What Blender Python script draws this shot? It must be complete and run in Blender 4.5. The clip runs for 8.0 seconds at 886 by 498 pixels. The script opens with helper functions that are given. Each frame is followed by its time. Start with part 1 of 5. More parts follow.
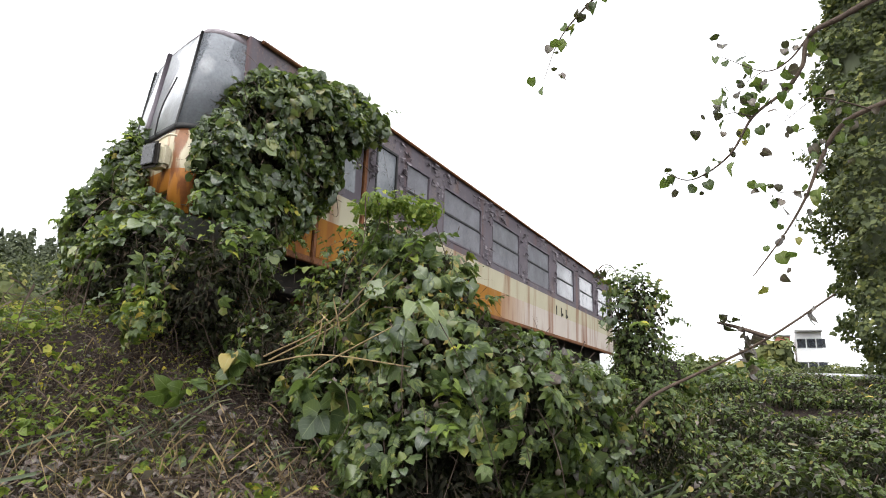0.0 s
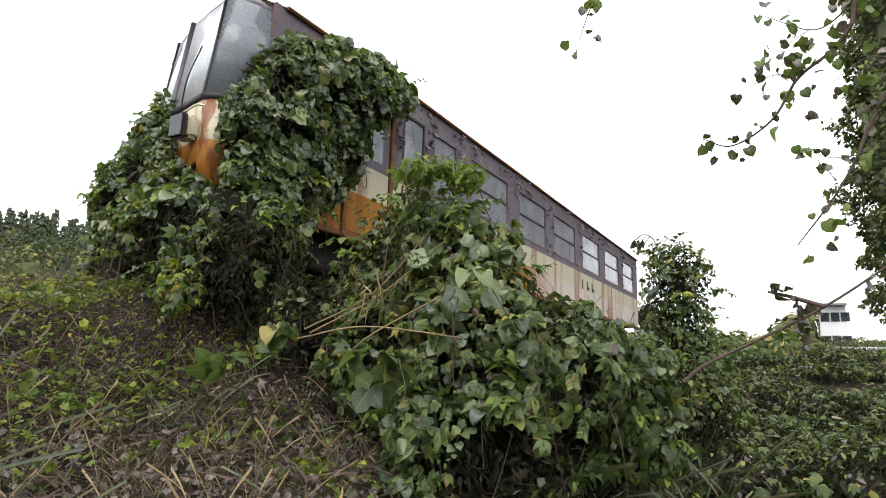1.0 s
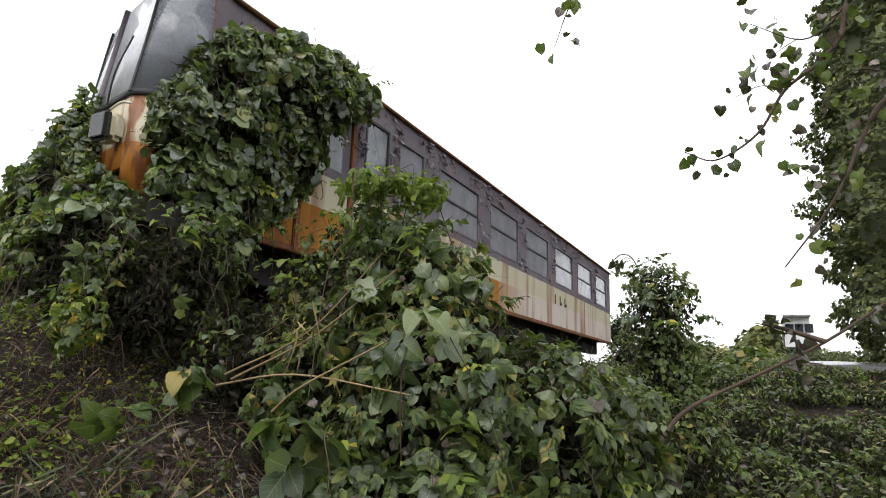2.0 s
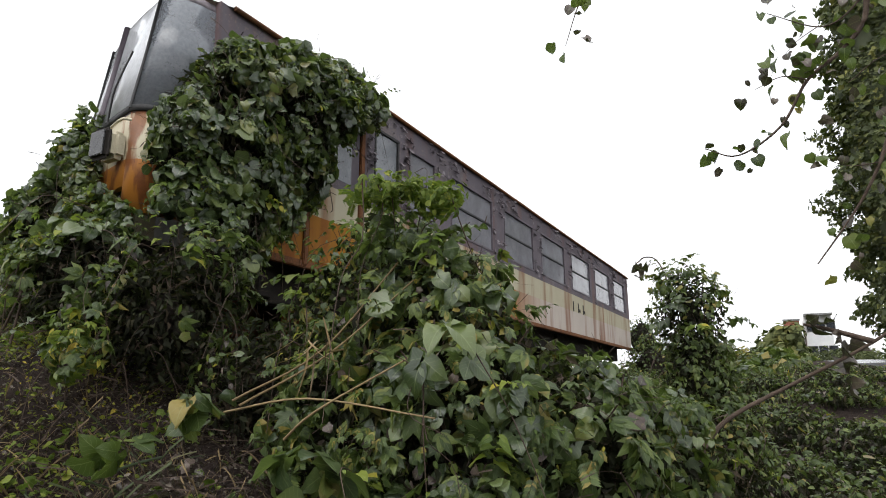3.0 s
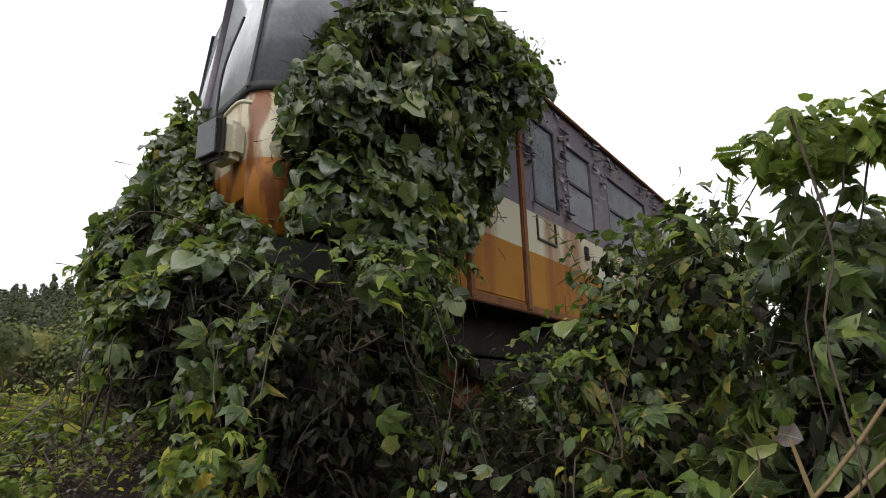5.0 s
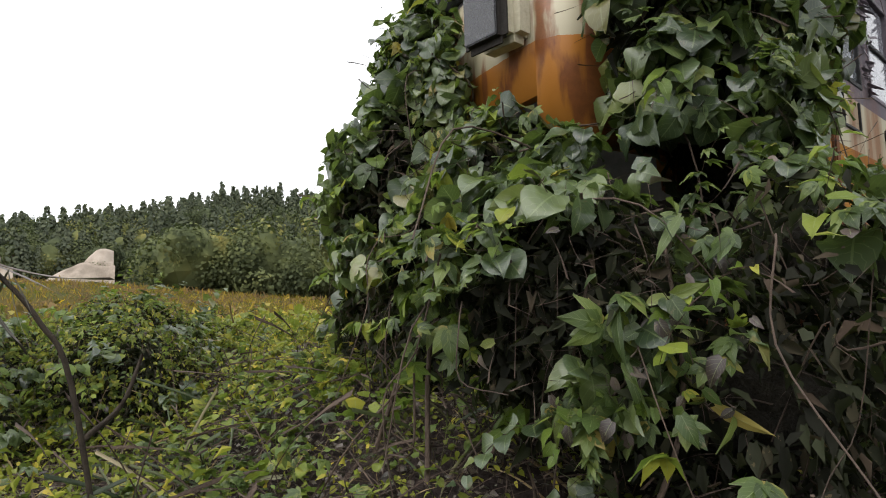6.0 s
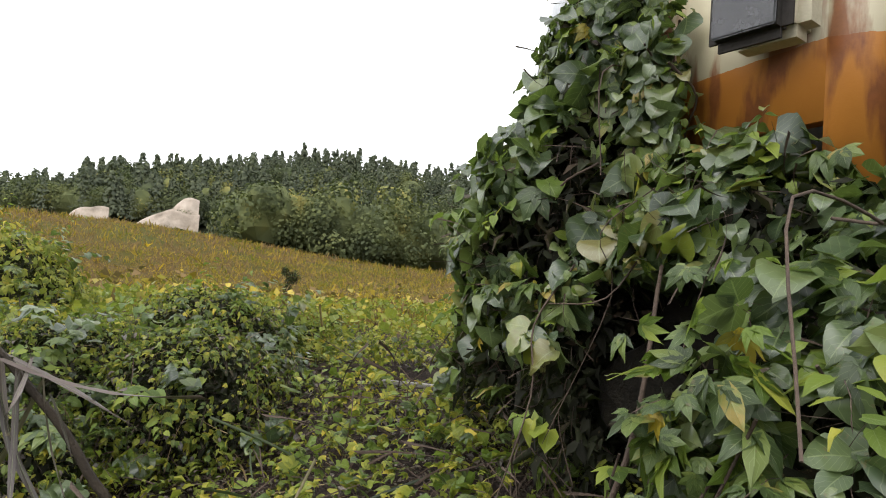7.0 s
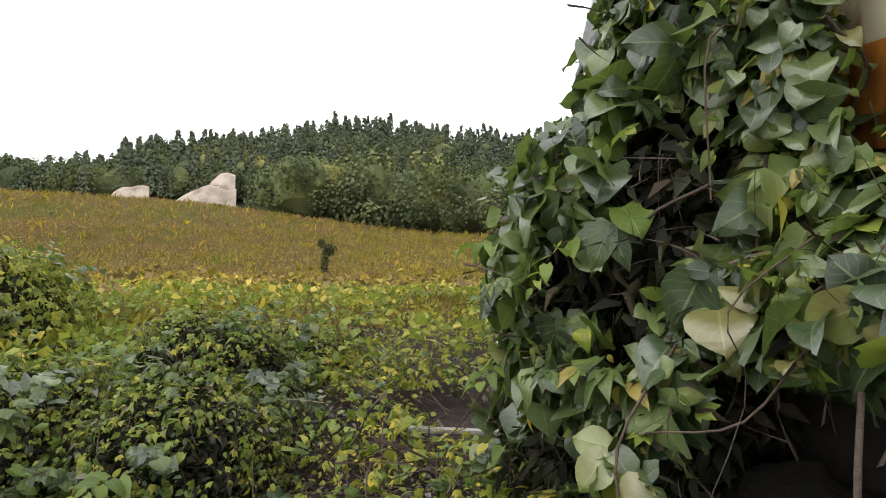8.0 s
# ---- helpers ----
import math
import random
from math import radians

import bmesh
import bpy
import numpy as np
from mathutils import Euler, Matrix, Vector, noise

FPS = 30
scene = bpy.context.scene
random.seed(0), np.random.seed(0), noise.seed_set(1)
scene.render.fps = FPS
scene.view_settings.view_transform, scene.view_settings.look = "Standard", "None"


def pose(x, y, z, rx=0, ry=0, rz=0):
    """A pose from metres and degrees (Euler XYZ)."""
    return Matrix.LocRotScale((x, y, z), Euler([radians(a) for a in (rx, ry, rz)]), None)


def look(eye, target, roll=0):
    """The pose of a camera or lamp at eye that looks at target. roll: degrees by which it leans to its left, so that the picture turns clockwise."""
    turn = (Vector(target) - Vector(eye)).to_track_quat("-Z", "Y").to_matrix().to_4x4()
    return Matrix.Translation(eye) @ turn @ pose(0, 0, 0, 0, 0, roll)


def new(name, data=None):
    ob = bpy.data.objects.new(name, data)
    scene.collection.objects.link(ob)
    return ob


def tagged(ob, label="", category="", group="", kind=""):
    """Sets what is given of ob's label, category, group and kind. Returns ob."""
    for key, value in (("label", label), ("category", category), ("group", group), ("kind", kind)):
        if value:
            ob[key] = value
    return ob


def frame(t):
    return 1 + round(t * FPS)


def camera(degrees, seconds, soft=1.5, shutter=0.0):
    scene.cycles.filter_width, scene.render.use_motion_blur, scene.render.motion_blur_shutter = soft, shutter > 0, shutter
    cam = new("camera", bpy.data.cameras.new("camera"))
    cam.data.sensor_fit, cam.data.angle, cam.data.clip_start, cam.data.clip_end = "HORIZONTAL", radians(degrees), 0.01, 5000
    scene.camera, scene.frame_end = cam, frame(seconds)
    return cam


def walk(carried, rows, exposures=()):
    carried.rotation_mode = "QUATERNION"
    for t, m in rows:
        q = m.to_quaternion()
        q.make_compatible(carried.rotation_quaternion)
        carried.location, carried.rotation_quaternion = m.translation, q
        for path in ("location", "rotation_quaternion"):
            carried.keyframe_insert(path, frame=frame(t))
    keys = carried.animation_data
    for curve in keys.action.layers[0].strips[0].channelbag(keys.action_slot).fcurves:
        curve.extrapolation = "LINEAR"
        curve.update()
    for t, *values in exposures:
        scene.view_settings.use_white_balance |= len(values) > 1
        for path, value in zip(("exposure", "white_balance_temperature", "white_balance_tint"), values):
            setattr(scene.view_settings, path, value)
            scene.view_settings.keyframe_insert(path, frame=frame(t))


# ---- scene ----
cam = camera(72.0, 8.0, 1.0)
PATH = [
    (0, (4.151, -3.149, -0.124), (3.218, -1.442, 0.34), 2.0),
    (0.5, (4.108, -3.153, -0.143), (3.141, -1.452, 0.272), 3.4),
    (1, (3.935, -3.087, -0.148), (2.949, -1.391, 0.241), 1.7),
    (1.5, (3.805, -2.925, -0.029), (2.853, -1.213, 0.373), 2.7),
    (2, (3.755, -2.595, 0.064), (2.849, -0.861, 0.479), 1.9),
    (2.2, (3.734, -2.548, 0.094), (2.834, -0.811, 0.511), 0.7),
    (3.3, (3.494, -2.349, 0.088), (2.552, -0.655, 0.58), 0.4),
    (3.5, (3.299, -2.268, 0.068), (2.362, -0.582, 0.596), 1.1),
    (4, (2.84, -1.938, 0.305), (1.935, -0.216, 0.769), 3.3),
    (4.2, (2.752, -1.835, 0.399), (1.807, -0.123, 0.823), 1.6),
    (5.3, (1.823, -1.682, 0.489), (0.626, -0.166, 1.009), -1.4),
    (5.5, (1.617, -1.688, 0.567), (0.28, -0.238, 0.895), -1.0),
    (6, (1.083, -1.601, 0.753), (-0.405, -0.277, 0.938), -1.6),
    (6.5, (0.694, -1.442, 0.881), (-0.928, -0.289, 1.081), 5.1),
    (7, (0.424, -1.48, 1.031), (-1.207, -0.327, 1.13), 4.5),
    (7.5, (0.173, -1.231, 1.152), (-1.477, -0.1, 1.179), 2.6),
    (8, (-0.038, -1.149, 1.272), (-1.733, -0.088, 1.241), 2.0),
]
walk(cam, [(t, look(eye, target, roll)) for t, eye, target, roll in PATH],
     [(0, 1.7), (1, 1.5), (2, 1.16), (3.5, 0.86), (4, 0.72), (5.5, 1.03), (6.5, 1.38), (7.5, 1.48), (8, 1.45)])

# ---------------------------------------------------------------- sky, sun
world = bpy.data.worlds.new("overcast_sky")
scene.world = world
world.use_nodes = True
wn, wl = world.node_tree.nodes, world.node_tree.links
wn.clear()
sky = wn.new("ShaderNodeTexSky")
sky.sky_type, sky.sun_disc = "NISHITA", False
sky.sun_elevation, sky.sun_rotation = radians(55), radians(200)
sky.air_density, sky.dust_density, sky.ozone_density = 1.0, 6.0, 1.0
grey = wn.new("ShaderNodeHueSaturation")
grey.inputs["Saturation"].default_value = 0.12
wback = wn.new("ShaderNodeBackground")
wback.inputs["Strength"].default_value = 0.15
wout = wn.new("ShaderNodeOutputWorld")
wl.new(sky.outputs[0], grey.inputs["Color"])
cloud = wn.new("ShaderNodeMix")
cloud.data_type = "RGBA"
cloud.inputs[0].default_value = 0.8
cloud.inputs[7].default_value = (5.0, 5.1, 5.25, 1)
wl.new(grey.outputs[0], cloud.inputs[6])
wl.new(cloud.outputs[2], wback.inputs["Color"])
wl.new(wback.outputs[0], wout.inputs["Surface"])
sun = new("sun", bpy.data.lights.new("sun", "SUN"))
sun.data.energy, sun.data.angle, sun.data.color = 0.5, radians(40), (1.0, 0.97, 0.92)
sun.matrix_world = look((6, -10, 20), (0, 0, 0))


# ---------------------------------------------------------------- materials
def material(name):
    m = bpy.data.materials.new(name)
    m.use_nodes = True
    n, l = m.node_tree.nodes, m.node_tree.links
    return m, n, l, n["Principled BSDF"]


def noise_node(n, l, scale, detail=4.0, rough=0.6, coord="Object"):
    tc = n.new("ShaderNodeTexCoord")
    t = n.new("ShaderNodeTexNoise")
    t.inputs["Scale"].default_value, t.inputs["Detail"].default_value = scale, detail
    t.inputs["Roughness"].default_value = rough
    l.new(tc.outputs[coord], t.inputs["Vector"])
    return t


def ramp(n, l, src, stops):
    r = n.new("ShaderNodeValToRGB")
    e = r.color_ramp.elements
    while len(e) < len(stops):
        e.new(0.5)
    for k, (p, c) in zip(e, stops):
        k.position, k.color = p, (*c, 1)
    l.new(src, r.inputs[0])
    return r


def mixc(n, l, fac, a, b, mode="MIX"):
    m = n.new("ShaderNodeMix")
    m.data_type, m.blend_type = "RGBA", mode
    for key, v in ((0, fac), (6, a), (7, b)):
        if hasattr(v, "links"):
            l.new(v, m.inputs[key])
        else:
            m.inputs[key].default_value = v if key == 0 else (*v, 1)
    return m.outputs[2]


def maths(n, l, op, a, b=0.0, c=0.0):
    m = n.new("ShaderNodeMath")
    m.operation = op
    for i, v in enumerate((a, b, c)):
        if hasattr(v, "links"):
            l.new(v, m.inputs[i])
        else:
            m.inputs[i].default_value = v
    return m.outputs[0]


def bump(n, l, bsdf, height, strength=0.4, dist=0.02):
    b = n.new("ShaderNodeBump")
    b.inputs["Strength"].default_value, b.inputs["Distance"].default_value = strength, dist
    l.new(height, b.inputs["Height"])
    l.new(b.outputs[0], bsdf.inputs["Normal"])


def rough_mat(name, stops, scale, roughness=0.85, bump_strength=0.5, scale2=None, dist=0.02, spec=0.3, metal=0.0):
    """Two scales of noise through a ramp."""
    m, n, l, b = material(name)
    a = noise_node(n, l, scale)
    c = noise_node(n, l, scale2 or scale * 9, 6.0, 0.7)
    f = maths(n, l, "ADD", maths(n, l, "MULTIPLY", a.outputs[0], 0.55), maths(n, l, "MULTIPLY", c.outputs[0], 0.45))
    l.new(ramp(n, l, f, stops).outputs[0], b.inputs["Base Color"])
    b.inputs["Roughness"].default_value, b.inputs["Specular IOR Level"].default_value = roughness, spec
    b.inputs["Metallic"].default_value = metal
    bump(n, l, b, c.outputs[0], bump_strength, dist)
    return m


def leaf_mat(name, stops, roughness=0.36, veins=True, translucent=0.3, spec=0.5, patch_scale=1.3, patch_weight=0.7, pick_weight=1.0):
    """Foliage: colour varies leaf by leaf and over patches; pale midrib and side veins; some light passes through."""
    m, n, l, b = material(name)
    geo, info = n.new("ShaderNodeNewGeometry"), n.new("ShaderNodeObjectInfo")
    patch = noise_node(n, l, patch_scale, 3.0)
    pick = maths(n, l, "FRACT", maths(n, l, "ADD", geo.outputs["Random Per Island"], info.outputs["Random"]))
    shift = maths(n, l, "MULTIPLY_ADD", patch.outputs[0], patch_weight, -0.5 * patch_weight)
    f = maths(n, l, "ADD", maths(n, l, "MULTIPLY_ADD", pick, pick_weight, 0.5 - 0.5 * pick_weight), shift)
    col = ramp(n, l, f, stops).outputs[0]
    spots = noise_node(n, l, 60, 3.0)
    col = mixc(n, l, maths(n, l, "MULTIPLY", maths(n, l, "GREATER_THAN", spots.outputs[0], 0.66), 0.55), col, (0.13, 0.1, 0.05))
    if veins:
        uv = n.new("ShaderNodeUVMap")
        sep = n.new("ShaderNodeSeparateXYZ")
        l.new(uv.outputs[0], sep.inputs[0])
        off = maths(n, l, "ABSOLUTE", maths(n, l, "SUBTRACT", sep.outputs[0], 0.5))
        rib = maths(n, l, "LESS_THAN", off, 0.022)
        side = maths(n, l, "FRACT", maths(n, l, "SUBTRACT", maths(n, l, "MULTIPLY", sep.outputs[1], 6.0), maths(n, l, "MULTIPLY", off, 5.0)))
        vein = maths(n, l, "MAXIMUM", rib, maths(n, l, "MULTIPLY", maths(n, l, "LESS_THAN", side, 0.1), 0.6))
        col = mixc(n, l, maths(n, l, "MULTIPLY", vein, 0.35), col, (0.3, 0.36, 0.16))
        bump(n, l, b, side, 0.25, 0.006)
    l.new(col, b.inputs["Base Color"])
    b.inputs["Roughness"].default_value, b.inputs["Specular IOR Level"].default_value = roughness, spec
    tr = n.new("ShaderNodeBsdfTranslucent")
    l.new(mixc(n, l, 0.5, col, (0.2, 0.3, 0.04)), tr.inputs["Color"])
    mix = n.new("ShaderNodeMixShader")
    mix.inputs[0].default_value = translucent
    l.new(b.outputs[0], mix.inputs[1])
    l.new(tr.outputs[0], mix.inputs[2])
    l.new(mix.outputs[0], n["Material Output"].inputs["Surface"])
    return m


KUDZU = leaf_mat("kudzu_leaf", [(0.0, (0.02, 0.034, 0.016)), (0.3, (0.044, 0.068, 0.03)), (0.6, (0.076, 0.107, 0.044)), (0.85, (0.122, 0.158, 0.052)), (0.95, (0.165, 0.185, 0.05)), (1.0, (0.15, 0.135, 0.045))], 0.28, spec=0.65)
HOP = leaf_mat("hop_leaf", [(0.0, (0.022, 0.036, 0.012)), (0.35, (0.046, 0.074, 0.02)), (0.7, (0.082, 0.118, 0.028)), (0.92, (0.14, 0.175, 0.04)), (1.0, (0.26, 0.2, 0.05))], 0.42, spec=0.38)
BRIGHT = leaf_mat("young_leaf", [(0.0, (0.06, 0.1, 0.016)), (0.5, (0.12, 0.175, 0.026)), (0.9, (0.22, 0.26, 0.036)), (1.0, (0.42, 0.36, 0.05))], 0.45, translucent=0.4, spec=0.3)
MEADOW = leaf_mat("meadow_leaf", [(0.0, (0.1, 0.125, 0.018)), (0.5, (0.2, 0.22, 0.028)), (0.85, (0.31, 0.3, 0.038)), (1.0, (0.5, 0.38, 0.045))], 0.5, translucent=0.4, spec=0.25)
YELLOW = leaf_mat("yellow_leaf", [(0.0, (0.24, 0.2, 0.03)), (0.6, (0.42, 0.31, 0.03)), (1.0, (0.55, 0.4, 0.035))], 0.5)
BLADE = leaf_mat("grass_blade", [(0.0, (0.022, 0.034, 0.014)), (0.5, (0.05, 0.07, 0.026)), (0.8, (0.1, 0.115, 0.05)), (1.0, (0.32, 0.26, 0.15))], 0.5, veins=False)
STRAW = leaf_mat("dry_straw", [(0.0, (0.09, 0.06, 0.03)), (0.5, (0.18, 0.12, 0.055)), (1.0, (0.33, 0.24, 0.12))], 0.7, veins=False, translucent=0.1)
# near-black: the shade inside the growth is painted into these leaves
SHADE = leaf_mat("shade_leaf", [(0.0, (0.008, 0.008, 0.006)), (0.5, (0.018, 0.018, 0.012)), (0.85, (0.03, 0.034, 0.018)), (1.0, (0.06, 0.042, 0.03))], 0.85, veins=False, translucent=0.1, spec=0.15)
LITTER = leaf_mat("dead_leaf", [(0.0, (0.026, 0.018, 0.017)), (0.5, (0.06, 0.041, 0.038)), (0.85, (0.1, 0.07, 0.062)), (1.0, (0.19, 0.15, 0.13))], 0.4, translucent=0.1)
FIELD = leaf_mat("field_weed", [(0.0, (0.11, 0.12, 0.02)), (0.22, (0.19, 0.165, 0.03)), (0.4, (0.33, 0.23, 0.035)), (0.55, (0.2, 0.135, 0.065)), (0.75, (0.175, 0.115, 0.065)), (0.9, (0.25, 0.165, 0.045)), (1.0, (0.46, 0.32, 0.025))], 1.0, veins=False, patch_scale=0.2, patch_weight=2.4, pick_weight=0.5, spec=0.0, translucent=0.1)
WOODS = leaf_mat("woodland_leaf", [(0.0, (0.04, 0.05, 0.03)), (0.4, (0.08, 0.094, 0.045)), (0.7, (0.125, 0.138, 0.055)), (1.0, (0.23, 0.2, 0.06))], 0.9, veins=False, translucent=0.1, spec=0.1, patch_scale=0.11, patch_weight=2.2, pick_weight=0.35)
CONIFER = leaf_mat("conifer_needle", [(0.0, (0.055, 0.066, 0.05)), (0.5, (0.085, 0.098, 0.066)), (1.0, (0.125, 0.136, 0.076))], 0.9, veins=False, translucent=0.1, spec=0.1, patch_scale=0.1, pick_weight=0.6)
CYPRESS = leaf_mat("cypress_spray", [(0.0, (0.03, 0.042, 0.016)), (0.5, (0.06, 0.075, 0.022)), (0.9, (0.1, 0.115, 0.03)), (1.0, (0.2, 0.2, 0.05))], 0.75, veins=False, translucent=0.15)
VINE = rough_mat("vine_stem", [(0.3, (0.04, 0.028, 0.022)), (0.6, (0.095, 0.066, 0.048)), (0.8, (0.17, 0.125, 0.09))], 12, 0.8)
DARK_STEM = rough_mat("dark_stem", [(0.3, (0.018, 0.013, 0.01)), (0.7, (0.06, 0.045, 0.03))], 30, 0.8)
BARK = rough_mat("bark", [(0.3, (0.06, 0.045, 0.035)), (0.7, (0.16, 0.12, 0.09))], 5, 0.9, 0.8)
# colour kept almost black to paint the unlit depth of the growth
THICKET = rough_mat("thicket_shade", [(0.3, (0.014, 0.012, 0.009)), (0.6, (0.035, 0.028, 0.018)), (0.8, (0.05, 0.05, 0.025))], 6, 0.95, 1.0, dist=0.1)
SAND = rough_mat("sand_cliff", [(0.3, (0.2, 0.16, 0.12)), (0.55, (0.36, 0.3, 0.245)), (0.8, (0.46, 0.4, 0.34))], 0.12, 0.95, 0.6, 1.2, 0.3)
ASPHALT = rough_mat("wet_asphalt", [(0.3, (0.05, 0.05, 0.053)), (0.7, (0.09, 0.09, 0.095))], 0.8, 0.2, 0.1, 60, 0.004, 0.5)


def ground_mat():
    """Litter-brown earth near the car, weeds and dry grass over the open field."""
    m, n, l, b = material("ground")
    tc = n.new("ShaderNodeTexCoord")
    sep = n.new("ShaderNodeSeparateXYZ")
    l.new(tc.outputs["Object"], sep.inputs[0])
    fine, mid, big = noise_node(n, l, 30, 6, 0.7), noise_node(n, l, 2.5, 5), noise_node(n, l, 0.12, 4)
    f = maths(n, l, "ADD", maths(n, l, "MULTIPLY", fine.outputs[0], 0.5), maths(n, l, "MULTIPLY", mid.outputs[0], 0.5))
    soil = ramp(n, l, f, [(0.35, (0.017, 0.013, 0.012)), (0.5, (0.04, 0.03, 0.027)), (0.65, (0.075, 0.058, 0.05))]).outputs[0]
    g = maths(n, l, "ADD", maths(n, l, "MULTIPLY", big.outputs[0], 0.6), maths(n, l, "MULTIPLY", f, 0.4))
    grass = ramp(n, l, g, [(0.38, (0.05, 0.055, 0.012)), (0.47, (0.07, 0.06, 0.014)), (0.55, (0.08, 0.052, 0.02)), (0.65, (0.1, 0.068, 0.015))]).outputs[0]
    away = n.new("ShaderNodeMapRange")
    l.new(sep.outputs[0], away.inputs[0])
    away.inputs[1].default_value, away.inputs[2].default_value = -4.0, -9.0
    far = n.new("ShaderNodeVectorMath")
    far.operation = "LENGTH"
    l.new(tc.outputs["Object"], far.inputs[0])
    hill = n.new("ShaderNodeMapRange")
    l.new(far.outputs["Value"], hill.inputs[0])
    hill.inputs[1].default_value, hill.inputs[2].default_value = 88.0, 96.0
    floor_col = ramp(n, l, f, [(0.35, (0.03, 0.035, 0.02)), (0.65, (0.07, 0.075, 0.04))]).outputs[0]
    l.new(mixc(n, l, hill.outputs[0], mixc(n, l, away.outputs[0], soil, grass), floor_col), b.inputs["Base Color"])
    b.inputs["Roughness"].default_value, b.inputs["Specular IOR Level"].default_value = 0.95, 0.08
    bump(n, l, b, f, 1.0, 0.06)
    return m


GROUND = ground_mat()


def body_paint(flaking):
    """Railcar paint: orange skirt, cream waistband, purple-brown upper band; rust runs and chalky wear."""
    m, n, l, b = material("railcar_paint_flaking" if flaking else "railcar_paint")
    tc = n.new("ShaderNodeTexCoord")
    sep = n.new("ShaderNodeSeparateXYZ")
    l.new(tc.outputs["Object"], sep.inputs[0])
    big, fine = noise_node(n, l, 1.6, 5), noise_node(n, l, 28, 6, 0.7)
    runs = n.new("ShaderNodeTexNoise")
    mp = n.new("ShaderNodeMapping")
    mp.inputs["Scale"].default_value = (9, 9, 2.2) if flaking else (6, 3.4, 0.35)
    l.new(tc.outputs["Object"], mp.inputs[0])
    l.new(mp.outputs[0], runs.inputs["Vector"])
    runs.inputs["Scale"].default_value, runs.inputs["Detail"].default_value = 1.0, 6.0
    z = maths(n, l, "ADD", sep.outputs[2], maths(n, l, "MULTIPLY_ADD", fine.outputs[0], 0.012, -0.006))
    cream = mixc(n, l, big.outputs[0], (0.36, 0.31, 0.2), (0.52, 0.47, 0.34)) if flaking else mixc(n, l, big.outputs[0], (0.36, 0.33, 0.23), (0.5, 0.46, 0.35))
    orange = mixc(n, l, big.outputs[0], (0.3, 0.1, 0.015), (0.52, 0.22, 0.035)) if flaking else mixc(n, l, big.outputs[0], (0.22, 0.09, 0.014), (0.36, 0.17, 0.03))
    # the orange is bleached and scoured away towards the far end
    worn = n.new("ShaderNodeMapRange")
    l.new(maths(n, l, "ADD", sep.outputs[1], maths(n, l, "MULTIPLY_ADD", runs.outputs[0], 2.0, -1.0)), worn.inputs[0])
    worn.inputs[1].default_value, worn.inputs[2].default_value = 6.2, 8.0
    orange = mixc(n, l, worn.outputs[0], orange, mixc(n, l, big.outputs[0], (0.4, 0.34, 0.3), (0.55, 0.5, 0.45)))
    low = mixc(n, l, maths(n, l, "GREATER_THAN", z, 1.655), orange, cream)
    upper = mixc(n, l, big.outputs[0], (0.09, 0.078, 0.092), (0.17, 0.15, 0.17))
    bare = maths(n, l, "GREATER_THAN", maths(n, l, "ADD", maths(n, l, "MULTIPLY", big.outputs[0], 0.5), maths(n, l, "MULTIPLY", fine.outputs[0], 0.5)), 0.56)
    upper = mixc(n, l, maths(n, l, "MULTIPLY", bare, 0.7), upper, (0.2, 0.17, 0.16))
    col = mixc(n, l, maths(n, l, "GREATER_THAN", z, 2.0), low, upper)
    rust = ramp(n, l, runs.outputs[0], [(0.5 if flaking else 0.5, (0, 0, 0)), (0.57 if flaking else 0.66, (1, 1, 1))]).outputs[0]
    rcol = mixc(n, l, fine.outputs[0], (0.07, 0.022, 0.012), (0.3, 0.1, 0.03))
    low_rust = maths(n, l, "MULTIPLY_ADD", maths(n, l, "LESS_THAN", z, 2.0), 0.5, 0.25)
    col = mixc(n, l, maths(n, l, "MULTIPLY", rust, 0.9 if flaking else low_rust), col, rcol)
    l.new(col, b.inputs["Base Color"])
    b.inputs["Roughness"].default_value, b.inputs["Specular IOR Level"].default_value = (0.42, 0.4) if flaking else (0.75, 0.12)
    bump(n, l, b, fine.outputs[0], 0.25, 0.006)
    return m


PAINT = body_paint(False)
PAINT_RUSTY = body_paint(True)
RUST = rough_mat("rust", [(0.3, (0.06, 0.025, 0.015)), (0.6, (0.2, 0.08, 0.03)), (0.8, (0.34, 0.16, 0.06))], 8, 0.85, 0.6, dist=0.01)
UPPER = rough_mat("purple_brown_paint", [(0.3, (0.06, 0.05, 0.06)), (0.6, (0.12, 0.1, 0.12)), (0.8, (0.2, 0.17, 0.19))], 5, 0.5, 0.4, dist=0.01)
FLAKE = rough_mat("paint_flake", [(0.3, (0.1, 0.085, 0.1)), (0.6, (0.26, 0.23, 0.25)), (0.8, (0.45, 0.42, 0.42))], 20, 0.6, 0.3)
ROOF = rough_mat("roof_sheet", [(0.3, (0.12, 0.1, 0.095)), (0.6, (0.21, 0.175, 0.15)), (0.8, (0.3, 0.22, 0.14))], 3, 0.7, 0.4)
STEEL = rough_mat("dull_steel", [(0.3, (0.16, 0.16, 0.16)), (0.7, (0.35, 0.35, 0.34))], 10, 0.45, 0.2, metal=0.7)
RUBBER = rough_mat("black_rubber", [(0.3, (0.012, 0.012, 0.013)), (0.7, (0.035, 0.035, 0.036))], 20, 0.6, 0.2)
CREAM = rough_mat("cream_paint", [(0.3, (0.4, 0.36, 0.25)), (0.6, (0.6, 0.55, 0.42)), (0.8, (0.3, 0.15, 0.07))], 6, 0.5, 0.3)
